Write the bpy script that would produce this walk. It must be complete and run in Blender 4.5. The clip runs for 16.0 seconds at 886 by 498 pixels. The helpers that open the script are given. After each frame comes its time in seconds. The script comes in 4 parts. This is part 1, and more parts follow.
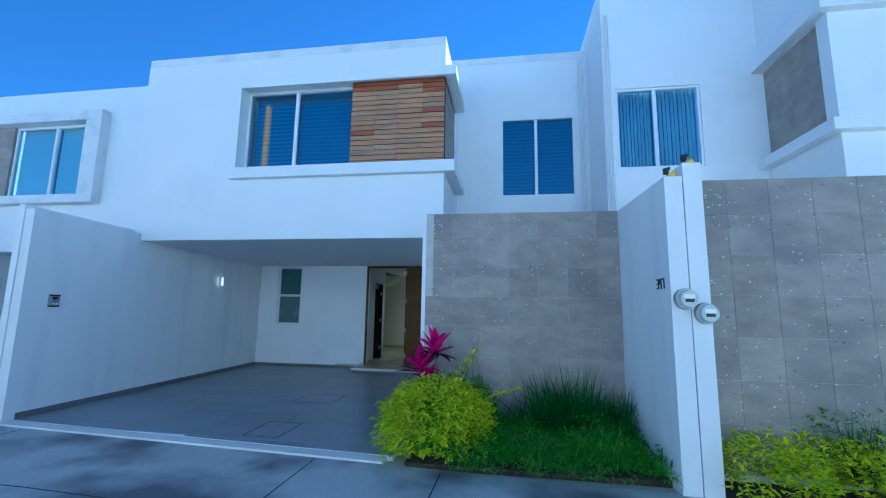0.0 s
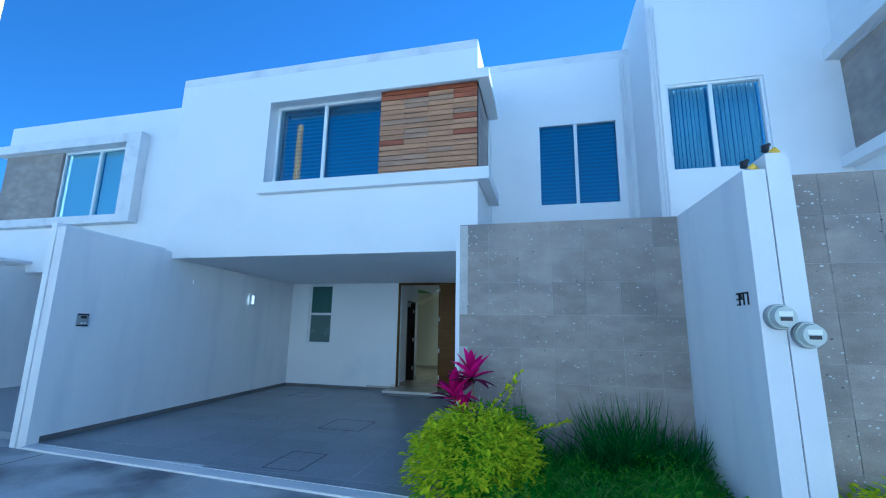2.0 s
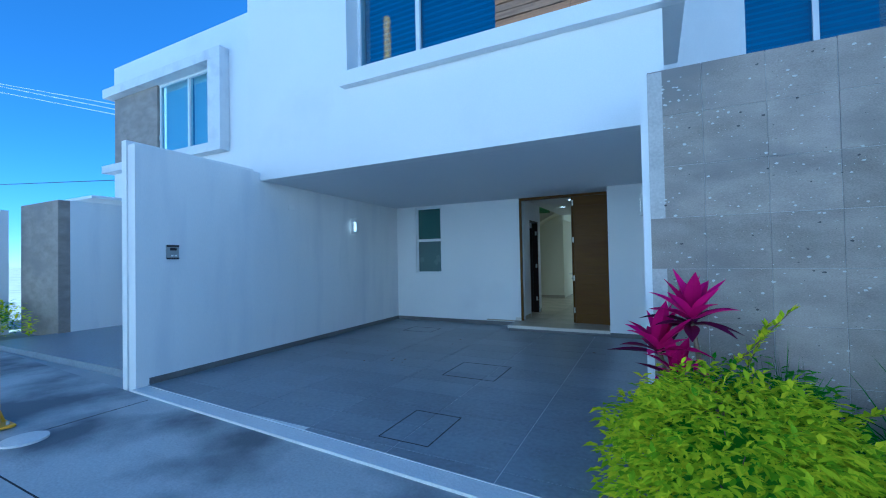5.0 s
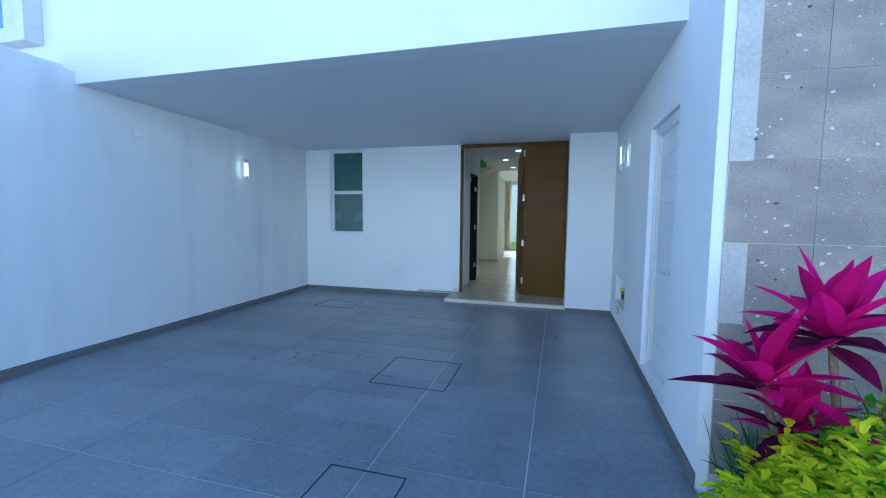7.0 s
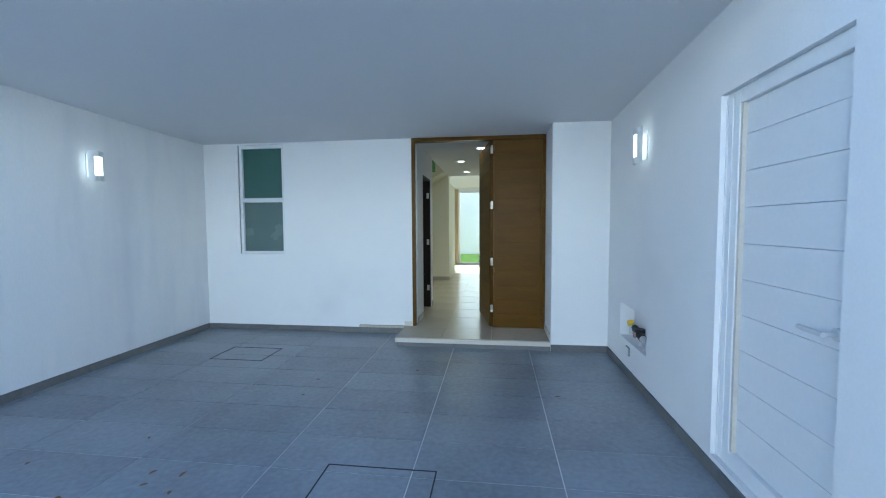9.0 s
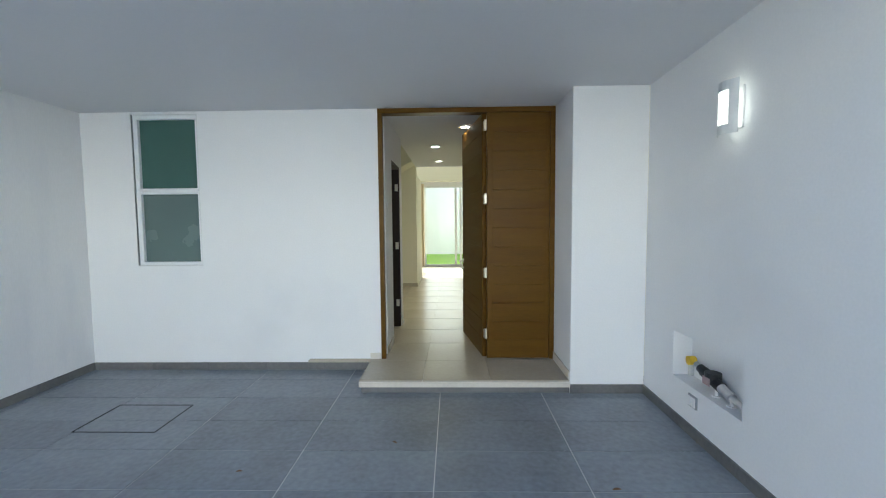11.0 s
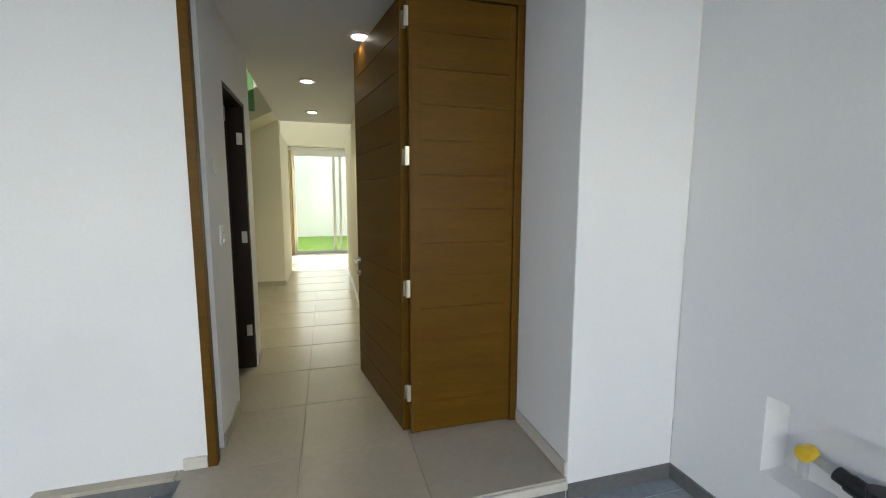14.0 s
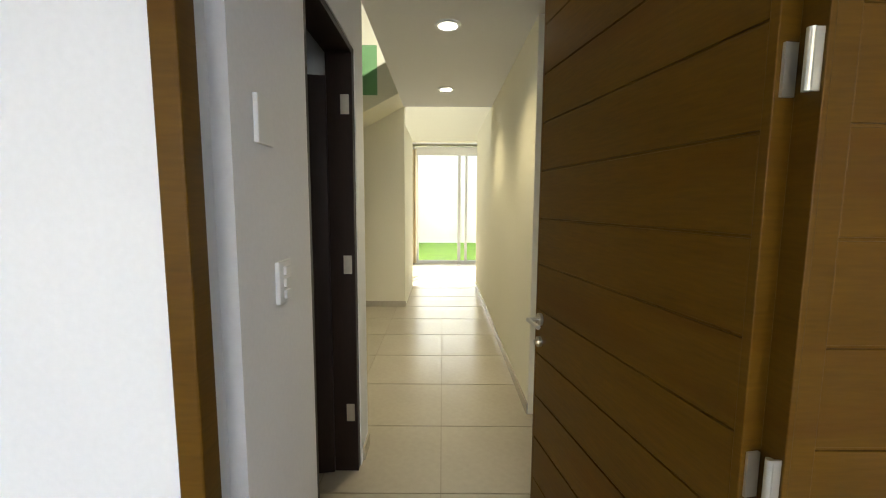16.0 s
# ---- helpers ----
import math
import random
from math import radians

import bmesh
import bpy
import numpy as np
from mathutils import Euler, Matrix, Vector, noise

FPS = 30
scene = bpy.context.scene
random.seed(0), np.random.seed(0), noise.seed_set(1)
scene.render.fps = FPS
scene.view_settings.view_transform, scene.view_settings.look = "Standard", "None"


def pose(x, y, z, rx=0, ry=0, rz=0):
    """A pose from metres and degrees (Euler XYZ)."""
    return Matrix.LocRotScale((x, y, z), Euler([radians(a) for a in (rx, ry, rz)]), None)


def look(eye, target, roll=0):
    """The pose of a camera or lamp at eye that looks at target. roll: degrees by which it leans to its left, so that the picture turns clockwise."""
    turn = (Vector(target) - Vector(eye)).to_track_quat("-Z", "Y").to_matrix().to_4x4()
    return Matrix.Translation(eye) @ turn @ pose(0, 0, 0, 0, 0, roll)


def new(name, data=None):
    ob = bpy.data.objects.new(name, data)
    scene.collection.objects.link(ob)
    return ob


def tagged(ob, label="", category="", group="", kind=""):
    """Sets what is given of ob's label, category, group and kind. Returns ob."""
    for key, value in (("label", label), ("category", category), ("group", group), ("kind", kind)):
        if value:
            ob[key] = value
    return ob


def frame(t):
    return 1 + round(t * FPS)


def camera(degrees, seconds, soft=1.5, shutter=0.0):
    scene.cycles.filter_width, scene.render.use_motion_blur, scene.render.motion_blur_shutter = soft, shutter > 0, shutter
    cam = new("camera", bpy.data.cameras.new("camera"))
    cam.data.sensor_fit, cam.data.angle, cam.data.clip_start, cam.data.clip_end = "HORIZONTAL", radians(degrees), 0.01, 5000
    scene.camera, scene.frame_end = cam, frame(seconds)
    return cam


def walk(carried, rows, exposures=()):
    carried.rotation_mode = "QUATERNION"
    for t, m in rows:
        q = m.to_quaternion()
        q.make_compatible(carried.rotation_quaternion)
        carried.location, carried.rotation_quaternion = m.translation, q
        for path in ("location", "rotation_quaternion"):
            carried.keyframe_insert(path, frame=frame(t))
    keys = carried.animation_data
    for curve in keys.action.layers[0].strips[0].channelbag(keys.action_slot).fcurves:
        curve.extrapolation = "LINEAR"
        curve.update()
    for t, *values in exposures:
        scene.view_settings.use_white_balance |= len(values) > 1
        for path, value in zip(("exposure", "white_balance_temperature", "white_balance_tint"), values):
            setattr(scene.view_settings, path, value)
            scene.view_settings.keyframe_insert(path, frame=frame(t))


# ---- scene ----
cam = camera(94.0, 16.0, soft=1.1)
PATH = [
    (0, (6.578, -10.363, 1.489), (6.277, -8.406, 1.773), 0.9),
    (0.5, (6.54, -10.353, 1.49), (6.159, -8.41, 1.773), 0.9),
    (1, (6.525, -10.257, 1.487), (6.083, -8.33, 1.786), 1.1),
    (1.5, (6.546, -10.064, 1.493), (6.079, -8.147, 1.821), 1.0),
    (2, (6.477, -9.874, 1.505), (6.02, -7.962, 1.871), 0.9),
    (2.5, (6.333, -9.687, 1.541), (5.901, -7.772, 1.925), 0.2),
    (3, (6.243, -9.431, 1.479), (5.748, -7.511, 1.743), -0.1),
    (3.5, (6.154, -9.14, 1.464), (5.502, -7.256, 1.617), -0.1),
    (4, (5.908, -8.902, 1.423), (5.087, -7.081, 1.521), -0.5),
    (4.5, (5.65, -8.639, 1.405), (4.737, -6.861, 1.477), -1.0),
    (4.7, (5.567, -8.495, 1.387), (4.647, -6.72, 1.448), -1.1),
    (7, (4.618, -6.893, 1.381), (4.081, -4.973, 1.213), 0.5),
    (7.5, (4.452, -6.562, 1.388), (4.007, -4.62, 1.219), 0.3),
    (8, (4.338, -6.2, 1.373), (3.97, -4.24, 1.222), -0.0),
    (8.5, (4.232, -5.82, 1.378), (3.938, -3.846, 1.253), -0.1),
    (9, (4.094, -5.437, 1.404), (3.843, -3.456, 1.288), -0.3),
    (11.5, (3.698, -3.84, 1.429), (3.842, -1.85, 1.295), -0.6),
    (12, (3.715, -3.572, 1.386), (4.484, -1.736, 1.188), -0.6),
    (12.5, (3.715, -3.342, 1.405), (4.871, -1.728, 1.163), -0.6),
    (13, (3.739, -3.063, 1.393), (4.914, -1.467, 1.128), -0.1),
    (13.5, (3.728, -2.69, 1.419), (4.62, -0.919, 1.155), 0.2),
    (14, (3.616, -2.258, 1.422), (4.156, -0.347, 1.185), 0.1),
    (14.5, (3.549, -1.852, 1.404), (3.808, 0.121, 1.205), 0.1),
    (15, (3.53, -1.437, 1.446), (3.631, 0.552, 1.262), 0.4),
    (15.5, (3.475, -1.04, 1.427), (3.511, 0.949, 1.225), 0.3),
    (16, (3.452, -0.693, 1.425), (3.455, 1.295, 1.206), 0.3),
]
EXPO = [(0, 0.72, 4200, -6), (1.5, 0.75, 4200, -6), (2.1, 0.86, 4200, -6), (2.5, 0.45, 4000, -7), (2.9, 0.88, 4200, -7), (4, 1.0, 4100, -7), (4.5, 0.85, 4050, -7), (7, 1.6, 4450, -2), (8, 1.82, 4750, -2), (9, 1.96, 5050, -2), (11.5, 2.1, 6050, 2), (12.5, 1.9, 5450, -2), (13, 1.88, 5500, -2), (13.5, 2.2, 6250, 2), (14, 2.15, 6400, 4), (15, 2.3, 6550, 6), (16, 2.55, 6500, 8)]
walk(cam, [(t, look(eye, target, roll)) for t, eye, target, roll in PATH], EXPO)

# ---------- world, sun ----------
world = bpy.data.worlds.new("sky")
scene.world = world
world.use_nodes = True
wn = world.node_tree
bg = wn.nodes["Background"]
sky = wn.nodes.new("ShaderNodeTexSky")
sky.sky_type = "NISHITA"
sky.sun_disc = False
sky.sun_elevation = radians(40)
sky.sun_rotation = radians(25)
sky.air_density = 1.0
sky.dust_density = 0.0
sky.ozone_density = 7.0
sky.altitude = 1900
wn.links.new(sky.outputs[0], bg.inputs[0])
bg.inputs[1].default_value = 0.095
sun_data = bpy.data.lights.new("sun", "SUN")
sun_data.energy = 5.0
sun_data.angle = radians(0.6)
sun_data.color = (1.0, 0.93, 0.83)
sun = new("sun", sun_data)
sun_way = Vector((math.sin(radians(25)) * math.cos(radians(40)), math.cos(radians(25)) * math.cos(radians(40)), math.sin(radians(40))))
sun.matrix_world = look(sun_way * 60, (0, 0, 0))


# ---------- materials ----------
def mat(name, color, rough=0.6, metal=0.0, var=0.12, big=1.2, small=40.0, bump=0.15, piece=0.0, stain=None, spec=0.5, coords="Object", stretch=(1, 1, 1), stain_scale=1.0, stain_lo=0.52, stain_hi=0.7):
    """Base colour with broad and fine variation, an optional stain colour, and fine relief."""
    m = bpy.data.materials.new(name)
    m.use_nodes = True
    nt = m.node_tree
    N, L = nt.nodes, nt.links
    b = N["Principled BSDF"]
    b.inputs["Roughness"].default_value = rough
    b.inputs["Metallic"].default_value = metal
    b.inputs["Specular IOR Level"].default_value = spec
    tc = N.new("ShaderNodeTexCoord")
    mp = N.new("ShaderNodeMapping")
    mp.inputs["Scale"].default_value = stretch
    L.new(tc.outputs[coords], mp.inputs["Vector"])
    n1 = N.new("ShaderNodeTexNoise")
    n1.inputs["Scale"].default_value = big
    n1.inputs["Detail"].default_value = 5
    n2 = N.new("ShaderNodeTexNoise")
    n2.inputs["Scale"].default_value = small
    n2.inputs["Detail"].default_value = 4
    L.new(mp.outputs[0], n1.inputs["Vector"])
    L.new(mp.outputs[0], n2.inputs["Vector"])
    add = N.new("ShaderNodeMath")
    add.operation = "ADD"
    L.new(n1.outputs["Fac"], add.inputs[0])
    L.new(n2.outputs["Fac"], add.inputs[1])
    last = add.outputs[0]
    if piece:
        oi = N.new("ShaderNodeObjectInfo")
        k = N.new("ShaderNodeMath")
        k.operation = "MULTIPLY_ADD"
        k.inputs[1].default_value = piece
        L.new(oi.outputs["Random"], k.inputs[0])
        L.new(last, k.inputs[2])
        off = N.new("ShaderNodeMath")
        off.operation = "SUBTRACT"
        off.inputs[1].default_value = piece / 2
        L.new(k.outputs[0], off.inputs[0])
        last = off.outputs[0]
    ramp = N.new("ShaderNodeMapRange")
    ramp.inputs["From Min"].default_value = 0.6
    ramp.inputs["From Max"].default_value = 1.4
    ramp.inputs["To Min"].default_value = 1 - var
    ramp.inputs["To Max"].default_value = 1 + var
    L.new(last, ramp.inputs["Value"])
    mul = N.new("ShaderNodeVectorMath")
    mul.operation = "SCALE"
    mul.inputs[0].default_value = color
    L.new(ramp.outputs[0], mul.inputs["Scale"])
    out = mul.outputs[0]
    if stain:
        n3 = N.new("ShaderNodeTexNoise")
        n3.inputs["Scale"].default_value = stain_scale
        n3.inputs["Detail"].default_value = 6
        L.new(mp.outputs[0], n3.inputs["Vector"])
        mr = N.new("ShaderNodeMapRange")
        mr.inputs["From Min"].default_value = stain_lo
        mr.inputs["From Max"].default_value = stain_hi
        L.new(n3.outputs["Fac"], mr.inputs["Value"])
        mix = N.new("ShaderNodeMix")
        mix.data_type = "RGBA"
        L.new(mr.outputs[0], mix.inputs["Factor"])
        L.new(out, mix.inputs["A"])
        mix.inputs["B"].default_value = (*stain, 1)
        out = mix.outputs["Result"]
    L.new(out, b.inputs["Base Color"])
    rr = N.new("ShaderNodeMapRange")
    rr.inputs["To Min"].default_value = max(0.02, rough - 0.08)
    rr.inputs["To Max"].default_value = min(1, rough + 0.08)
    L.new(n1.outputs["Fac"], rr.inputs["Value"])
    L.new(rr.outputs[0], b.inputs["Roughness"])
    if bump:
        bp = N.new("ShaderNodeBump")
        bp.inputs["Strength"].default_value = bump
        bp.inputs["Distance"].default_value = 0.01
        L.new(n2.outputs["Fac"], bp.inputs["Height"])
        L.new(bp.outputs[0], b.inputs["Normal"])
    return m


def glass_mat(name, tint, rough=0.0, see=0.8):
    m = bpy.data.materials.new(name)
    m.use_nodes = True
    N, L = m.node_tree.nodes, m.node_tree.links
    N.remove(N["Principled BSDF"])
    t = N.new("ShaderNodeBsdfTransparent")
    t.inputs[0].default_value = (*tint, 1)
    g = N.new("ShaderNodeBsdfGlossy")
    g.inputs["Roughness"].default_value = rough
    lw = N.new("ShaderNodeLayerWeight")
    lw.inputs["Blend"].default_value = 0.5
    f = N.new("ShaderNodeMath")
    f.operation = "POWER"
    f.inputs[1].default_value = 4.0
    L.new(lw.outputs["Facing"], f.inputs[0])
    mx = N.new("ShaderNodeMixShader")
    mr = N.new("ShaderNodeMapRange")
    mr.inputs["To Min"].default_value = 1 - see
    mr.inputs["To Max"].default_value = 1
    L.new(f.outputs[0], mr.inputs["Value"])
    L.new(mr.outputs[0], mx.inputs[0])
    L.new(t.outputs[0], mx.inputs[1])
    L.new(g.outputs[0], mx.inputs[2])
    L.new(mx.outputs[0], N["Material Output"].inputs[0])
    return m


def glow_mat(name, color, strength):
    m = bpy.data.materials.new(name)
    m.use_nodes = True
    b = m.node_tree.nodes["Principled BSDF"]
    b.inputs["Base Color"].default_value = (*color, 1)
    b.inputs["Emission Color"].default_value = (*color, 1)
    b.inputs["Emission Strength"].default_value = strength
    return m


PLASTER = mat("white_plaster", (0.80, 0.80, 0.79), 0.85, var=0.035, big=0.8, small=70, bump=0.07, stain=(0.72, 0.72, 0.72), stain_scale=0.9, stain_lo=0.55, stain_hi=0.85)
PLASTER_OLD = mat("weathered_plaster", (0.78, 0.78, 0.77), 0.88, var=0.05, big=1.0, small=70, bump=0.1, stain=(0.66, 0.67, 0.69), stretch=(1.6, 1.6, 0.28), stain_scale=1.6, stain_lo=0.5, stain_hi=0.8)
PARAPET = mat("parapet_coating", (0.74, 0.74, 0.73), 0.85, var=0.08, big=2.5, small=50, bump=0.3, stain=(0.6, 0.6, 0.6), stain_scale=2.0)
CEILING = mat("ceiling_paint", (0.76, 0.76, 0.76), 0.85, var=0.02, big=0.6, small=70, bump=0.1)
CREAM = mat("cream_paint", (0.80, 0.765, 0.60), 0.8, var=0.03, big=0.8, small=60, bump=0.1)
TILE_GREY = mat("grey_slate_tile", (0.235, 0.26, 0.285), 0.34, var=0.26, big=2.4, small=26, bump=0.12, piece=0.3)
GROUT_GREY = mat("pale_grout", (0.72, 0.72, 0.7), 0.9, var=0.12, big=5, small=80)
BASE_GREY = mat("grey_skirting_tile", (0.15, 0.15, 0.145), 0.5, var=0.2, big=3, small=30, piece=0.4)
TILE_CREAM = mat("cream_floor_tile", (0.47, 0.42, 0.33), 0.22, var=0.07, big=2.0, small=30, bump=0.03, piece=0.25)
GROUT_CREAM = mat("beige_grout", (0.33, 0.29, 0.22), 0.9, var=0.1)
SILL = mat("cream_stone_step", (0.62, 0.58, 0.50), 0.45, var=0.08, big=3, small=40, bump=0.05)
STONE = mat("grey_quarried_stone", (0.335, 0.295, 0.255), 0.92, var=0.32, big=5.0, small=120, bump=0.35, piece=0.3, stain=(0.235, 0.215, 0.2), stain_scale=1.5, stain_lo=0.52, stain_hi=0.70, stretch=(0.75, 1, 1.5))
STONE_JOINT = mat("stone_mortar", (0.5, 0.48, 0.45), 0.95, var=0.2, big=4, small=60)
SPECK = mat("pale_stone_chip", (0.6, 0.59, 0.56), 0.9, var=0.1)
WOODS = [mat("cedar_slat_" + n, c, 0.6, var=0.25, big=2.0, small=18, bump=0.25, piece=0.28, stretch=(1, 6, 14), stain=s, stain_scale=1.5)
         for n, c, s in (("tan", (0.42, 0.225, 0.105), (0.28, 0.145, 0.07)), ("red", (0.30, 0.085, 0.03), (0.2, 0.06, 0.02)), ("grey", (0.36, 0.22, 0.125), (0.25, 0.15, 0.085)))]
DOOR_WOOD = mat("walnut_door_wood", (0.108, 0.051, 0.004), 0.42, spec=0.14, var=0.22, big=1.5, small=14, bump=0.05, stretch=(1, 1, 9), stain=(0.095, 0.039, 0.003), stain_scale=1.0)
DARK_WOOD = mat("dark_espresso_wood", (0.020, 0.011, 0.007), 0.45, spec=0.2, var=0.25, big=2, small=20, bump=0.05, stretch=(8, 8, 1))
ALU = mat("white_aluminium", (0.78, 0.79, 0.79), 0.38, var=0.03, bump=0.0)
STEEL = mat("brushed_steel", (0.55, 0.54, 0.5), 0.3, 1.0, var=0.06, bump=0.02)
HINGE = mat("nickel_hinge", (0.62, 0.58, 0.46), 0.38, 0.8, var=0.1, bump=0.02)
WHITE_PLASTIC = mat("white_plastic", (0.8, 0.8, 0.78), 0.4, var=0.02, bump=0)
SILVER = mat("satin_silver_paint", (0.66, 0.67, 0.66), 0.45, 0.1, var=0.04, bump=0)
GREY_PLASTIC = mat("grey_plastic", (0.30, 0.31, 0.31), 0.45, var=0.05, bump=0)
BLACK = mat("black_plastic", (0.012, 0.012, 0.013), 0.45, var=0.1, bump=0.02)
YELLOW = mat("yellow_paint", (0.74, 0.42, 0.015), 0.45, var=0.12, big=3, small=50, bump=0.08, stain=(0.5, 0.27, 0.02), stain_scale=3, stain_lo=0.6, stain_hi=0.8)
YELLOW_PLASTIC = mat("yellow_plastic", (0.75, 0.5, 0.03), 0.4, var=0.05, bump=0)
CONCRETE = mat("broom_concrete", (0.50, 0.50, 0.48), 0.62, var=0.2, big=0.8, small=45, bump=0.35, stain=(0.13, 0.135, 0.145), stain_scale=0.9, stain_lo=0.43, stain_hi=0.62)
STRIP = mat("pale_concrete_strip", (0.72, 0.71, 0.68), 0.85, var=0.12, big=2, small=60, bump=0.35)
JOINT = mat("dark_joint", (0.03, 0.03, 0.03), 0.9, var=0.1, bump=0)
SOIL = mat("dark_soil", (0.045, 0.035, 0.025), 0.95, var=0.4, big=6, small=40, bump=0.8)
ASPHALT = mat("street_concrete", (0.44, 0.44, 0.42), 0.85, var=0.2, big=0.5, small=50, bump=0.4, stain=(0.24, 0.24, 0.24), stain_scale=0.5)
GRASS = mat("lawn_grass", (0.27, 0.46, 0.04), 0.8, var=0.4, big=4, small=60, bump=0.8)
GLASS = glass_mat("window_glass", (0.74, 0.86, 0.92), 0.0, 0.88)
GLASS_CLEAR = glass_mat("clear_glass", (0.985, 0.985, 0.985), 0.0, 0.98)
GLASS_GREEN = glass_mat("green_railing_glass", (0.55, 0.78, 0.6), 0.0, 0.95)
FROST = mat("frosted_green_glass", (0.055, 0.125, 0.105), 0.22, var=0.1, big=2, small=200, bump=0.04)
FROST_LOW = mat("frosted_grey_glass", (0.115, 0.165, 0.155), 0.25, var=0.08, big=2, small=200, bump=0.04)
# the blue sky reflection on the panes is put into these striped blind colours
BLIND_SKY_BLUE = mat("striped_blind_sky_tint", (0.07, 0.15, 0.27), 0.9, var=0.1, big=2, small=60)
BLIND_SKY_PALE = mat("striped_blind_sky_tint_pale", (0.12, 0.24, 0.40), 0.9, var=0.08, big=2, small=60)
BLIND_TAUPE = mat("taupe_roller_blind", (0.75, 0.77, 0.75), 0.9, var=0.05, big=2, small=80)
CURTAIN = mat("pale_curtain", (0.78, 0.82, 0.82), 0.9, var=0.08, big=3, small=60)
LAMP_GLOW = glow_mat("lamp_diffuser", (1.0, 1.0, 0.93), 0.55)
SPOT_GLOW = glow_mat("spot_diffuser", (1.0, 0.95, 0.8), 4.0)


def leaf_mat(name, c1, c2, c3, trans=0.52):
    m = bpy.data.materials.new(name)
    m.use_nodes = True
    N, L = m.node_tree.nodes, m.node_tree.links
    b = N["Principled BSDF"]
    b.inputs["Roughness"].default_value = 0.5
    b.inputs["Specular IOR Level"].default_value = 0.1
    g = N.new("ShaderNodeNewGeometry")
    r = N.new("ShaderNodeValToRGB")
    r.color_ramp.elements[0].color = (*c1, 1)
    r.color_ramp.elements[1].color = (*c3, 1)
    e = r.color_ramp.elements.new(0.5)
    e.color = (*c2, 1)
    L.new(g.outputs["Random Per Island"], r.inputs[0])
    L.new(r.outputs[0], b.inputs["Base Color"])
    t = N.new("ShaderNodeBsdfTranslucent")
    L.new(r.outputs[0], t.inputs[0])
    mx = N.new("ShaderNodeMixShader")
    mx.inputs[0].default_value = trans
    L.new(b.outputs[0], mx.inputs[1])
    L.new(t.outputs[0], mx.inputs[2])
    L.new(mx.outputs[0], N["Material Output"].inputs[0])
    return m


LEAF_LIME = leaf_mat("lime_leaf", (0.26, 0.46, 0.004), (0.78, 0.84, 0.004), (0.97, 0.92, 0.01))
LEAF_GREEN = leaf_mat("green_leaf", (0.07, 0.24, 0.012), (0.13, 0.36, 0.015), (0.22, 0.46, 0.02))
LEAF_DARK = leaf_mat("dark_blade", (0.02, 0.085, 0.015), (0.045, 0.16, 0.022), (0.11, 0.28, 0.05))
LEAF_WEED = leaf_mat("weed_blade", (0.07, 0.24, 0.015), (0.15, 0.42, 0.03), (0.34, 0.52, 0.10))
LEAF_PINK = leaf_mat("magenta_leaf", (0.42, 0.003, 0.13), (0.78, 0.006, 0.27), (0.9, 0.012, 0.32), 0.4)
LEAF_PURPLE = leaf_mat("purple_leaf", (0.06, 0.006, 0.04), (0.13, 0.008, 0.06), (0.2, 0.01, 0.07), 0.2)
BARK = mat("ringed_stem", (0.2, 0.15, 0.1), 0.9, var=0.3, big=10, small=60, bump=0.5)
DRY = mat("dry_leaf", (0.2, 0.12, 0.06), 0.9, var=0.3, bump=0.1)


# ---------- building helpers ----------
def box(bm, x0, x1, y0, y1, z0, z1, bevel=0.0):
    """An axis-aligned box added to bm."""
    m = Matrix.Translation(((x0 + x1) / 2, (y0 + y1) / 2, (z0 + z1) / 2)) @ Matrix.Diagonal((abs(x1 - x0), abs(y1 - y0), abs(z1 - z0), 1))
    r = bmesh.ops.create_cube(bm, size=1, matrix=m)
    if bevel:
        es = list({e for v in r["verts"] for e in v.link_edges})
        bmesh.ops.bevel(bm, geom=es, offset=bevel, segments=2, affect="EDGES", profile=0.5)
    return bm


def boxes(*dims, bevel=0.0):
    bm = bmesh.new()
    for d in dims:
        box(bm, *d, bevel=bevel)
    return bm


def prism(bm, pts, axis, a, b):
    """A polygon of (u, v) points drawn out from a to b along the axis x, y or z."""
    def place(u, v, w):
        return {"x": (w, u, v), "y": (u, w, v), "z": (u, v, w)}[axis]
    lo = [bm.verts.new(place(u, v, a)) for u, v in pts]
    hi = [bm.verts.new(place(u, v, b)) for u, v in pts]
    n = len(pts)
    bm.faces.new(lo)
    bm.faces.new(hi[::-1])
    for i in range(n):
        bm.faces.new((lo[i], hi[i], hi[(i + 1) % n], lo[(i + 1) % n]))
    bmesh.ops.recalc_face_normals(bm, faces=bm.faces[:])
    return bm


def rod(bm, a, b, r, r2=None, n=12):
    a, b = Vector(a), Vector(b)
    d = b - a
    m = Matrix.Translation((a + b) / 2) @ d.to_track_quat("Z", "Y").to_matrix().to_4x4()
    bmesh.ops.create_cone(bm, cap_ends=True, segments=n, radius1=r, radius2=r if r2 is None else r2, depth=d.length, matrix=m)
    return bm


def rods(*items, n=12):
    bm = bmesh.new()
    for it in items:
        rod(bm, *it, n=n)
    return bm


def mesh_of(name, bm, material, smooth=False):
    me = bpy.data.meshes.new(name)
    bm.to_mesh(me)
    bm.free()
    if smooth:
        for p in me.polygons:
            p.use_smooth = True
    if material:
        me.materials.append(material)
    return me


def part(name, bm, material, parent, label="", smooth=False):
    ob = new(name, mesh_of(name, bm, material, smooth))
    ob.parent = parent
    if parent is not None:
        ob.matrix_parent_inverse = parent.matrix_basis.inverted()
    if label:
        tagged(ob, label)
    return ob


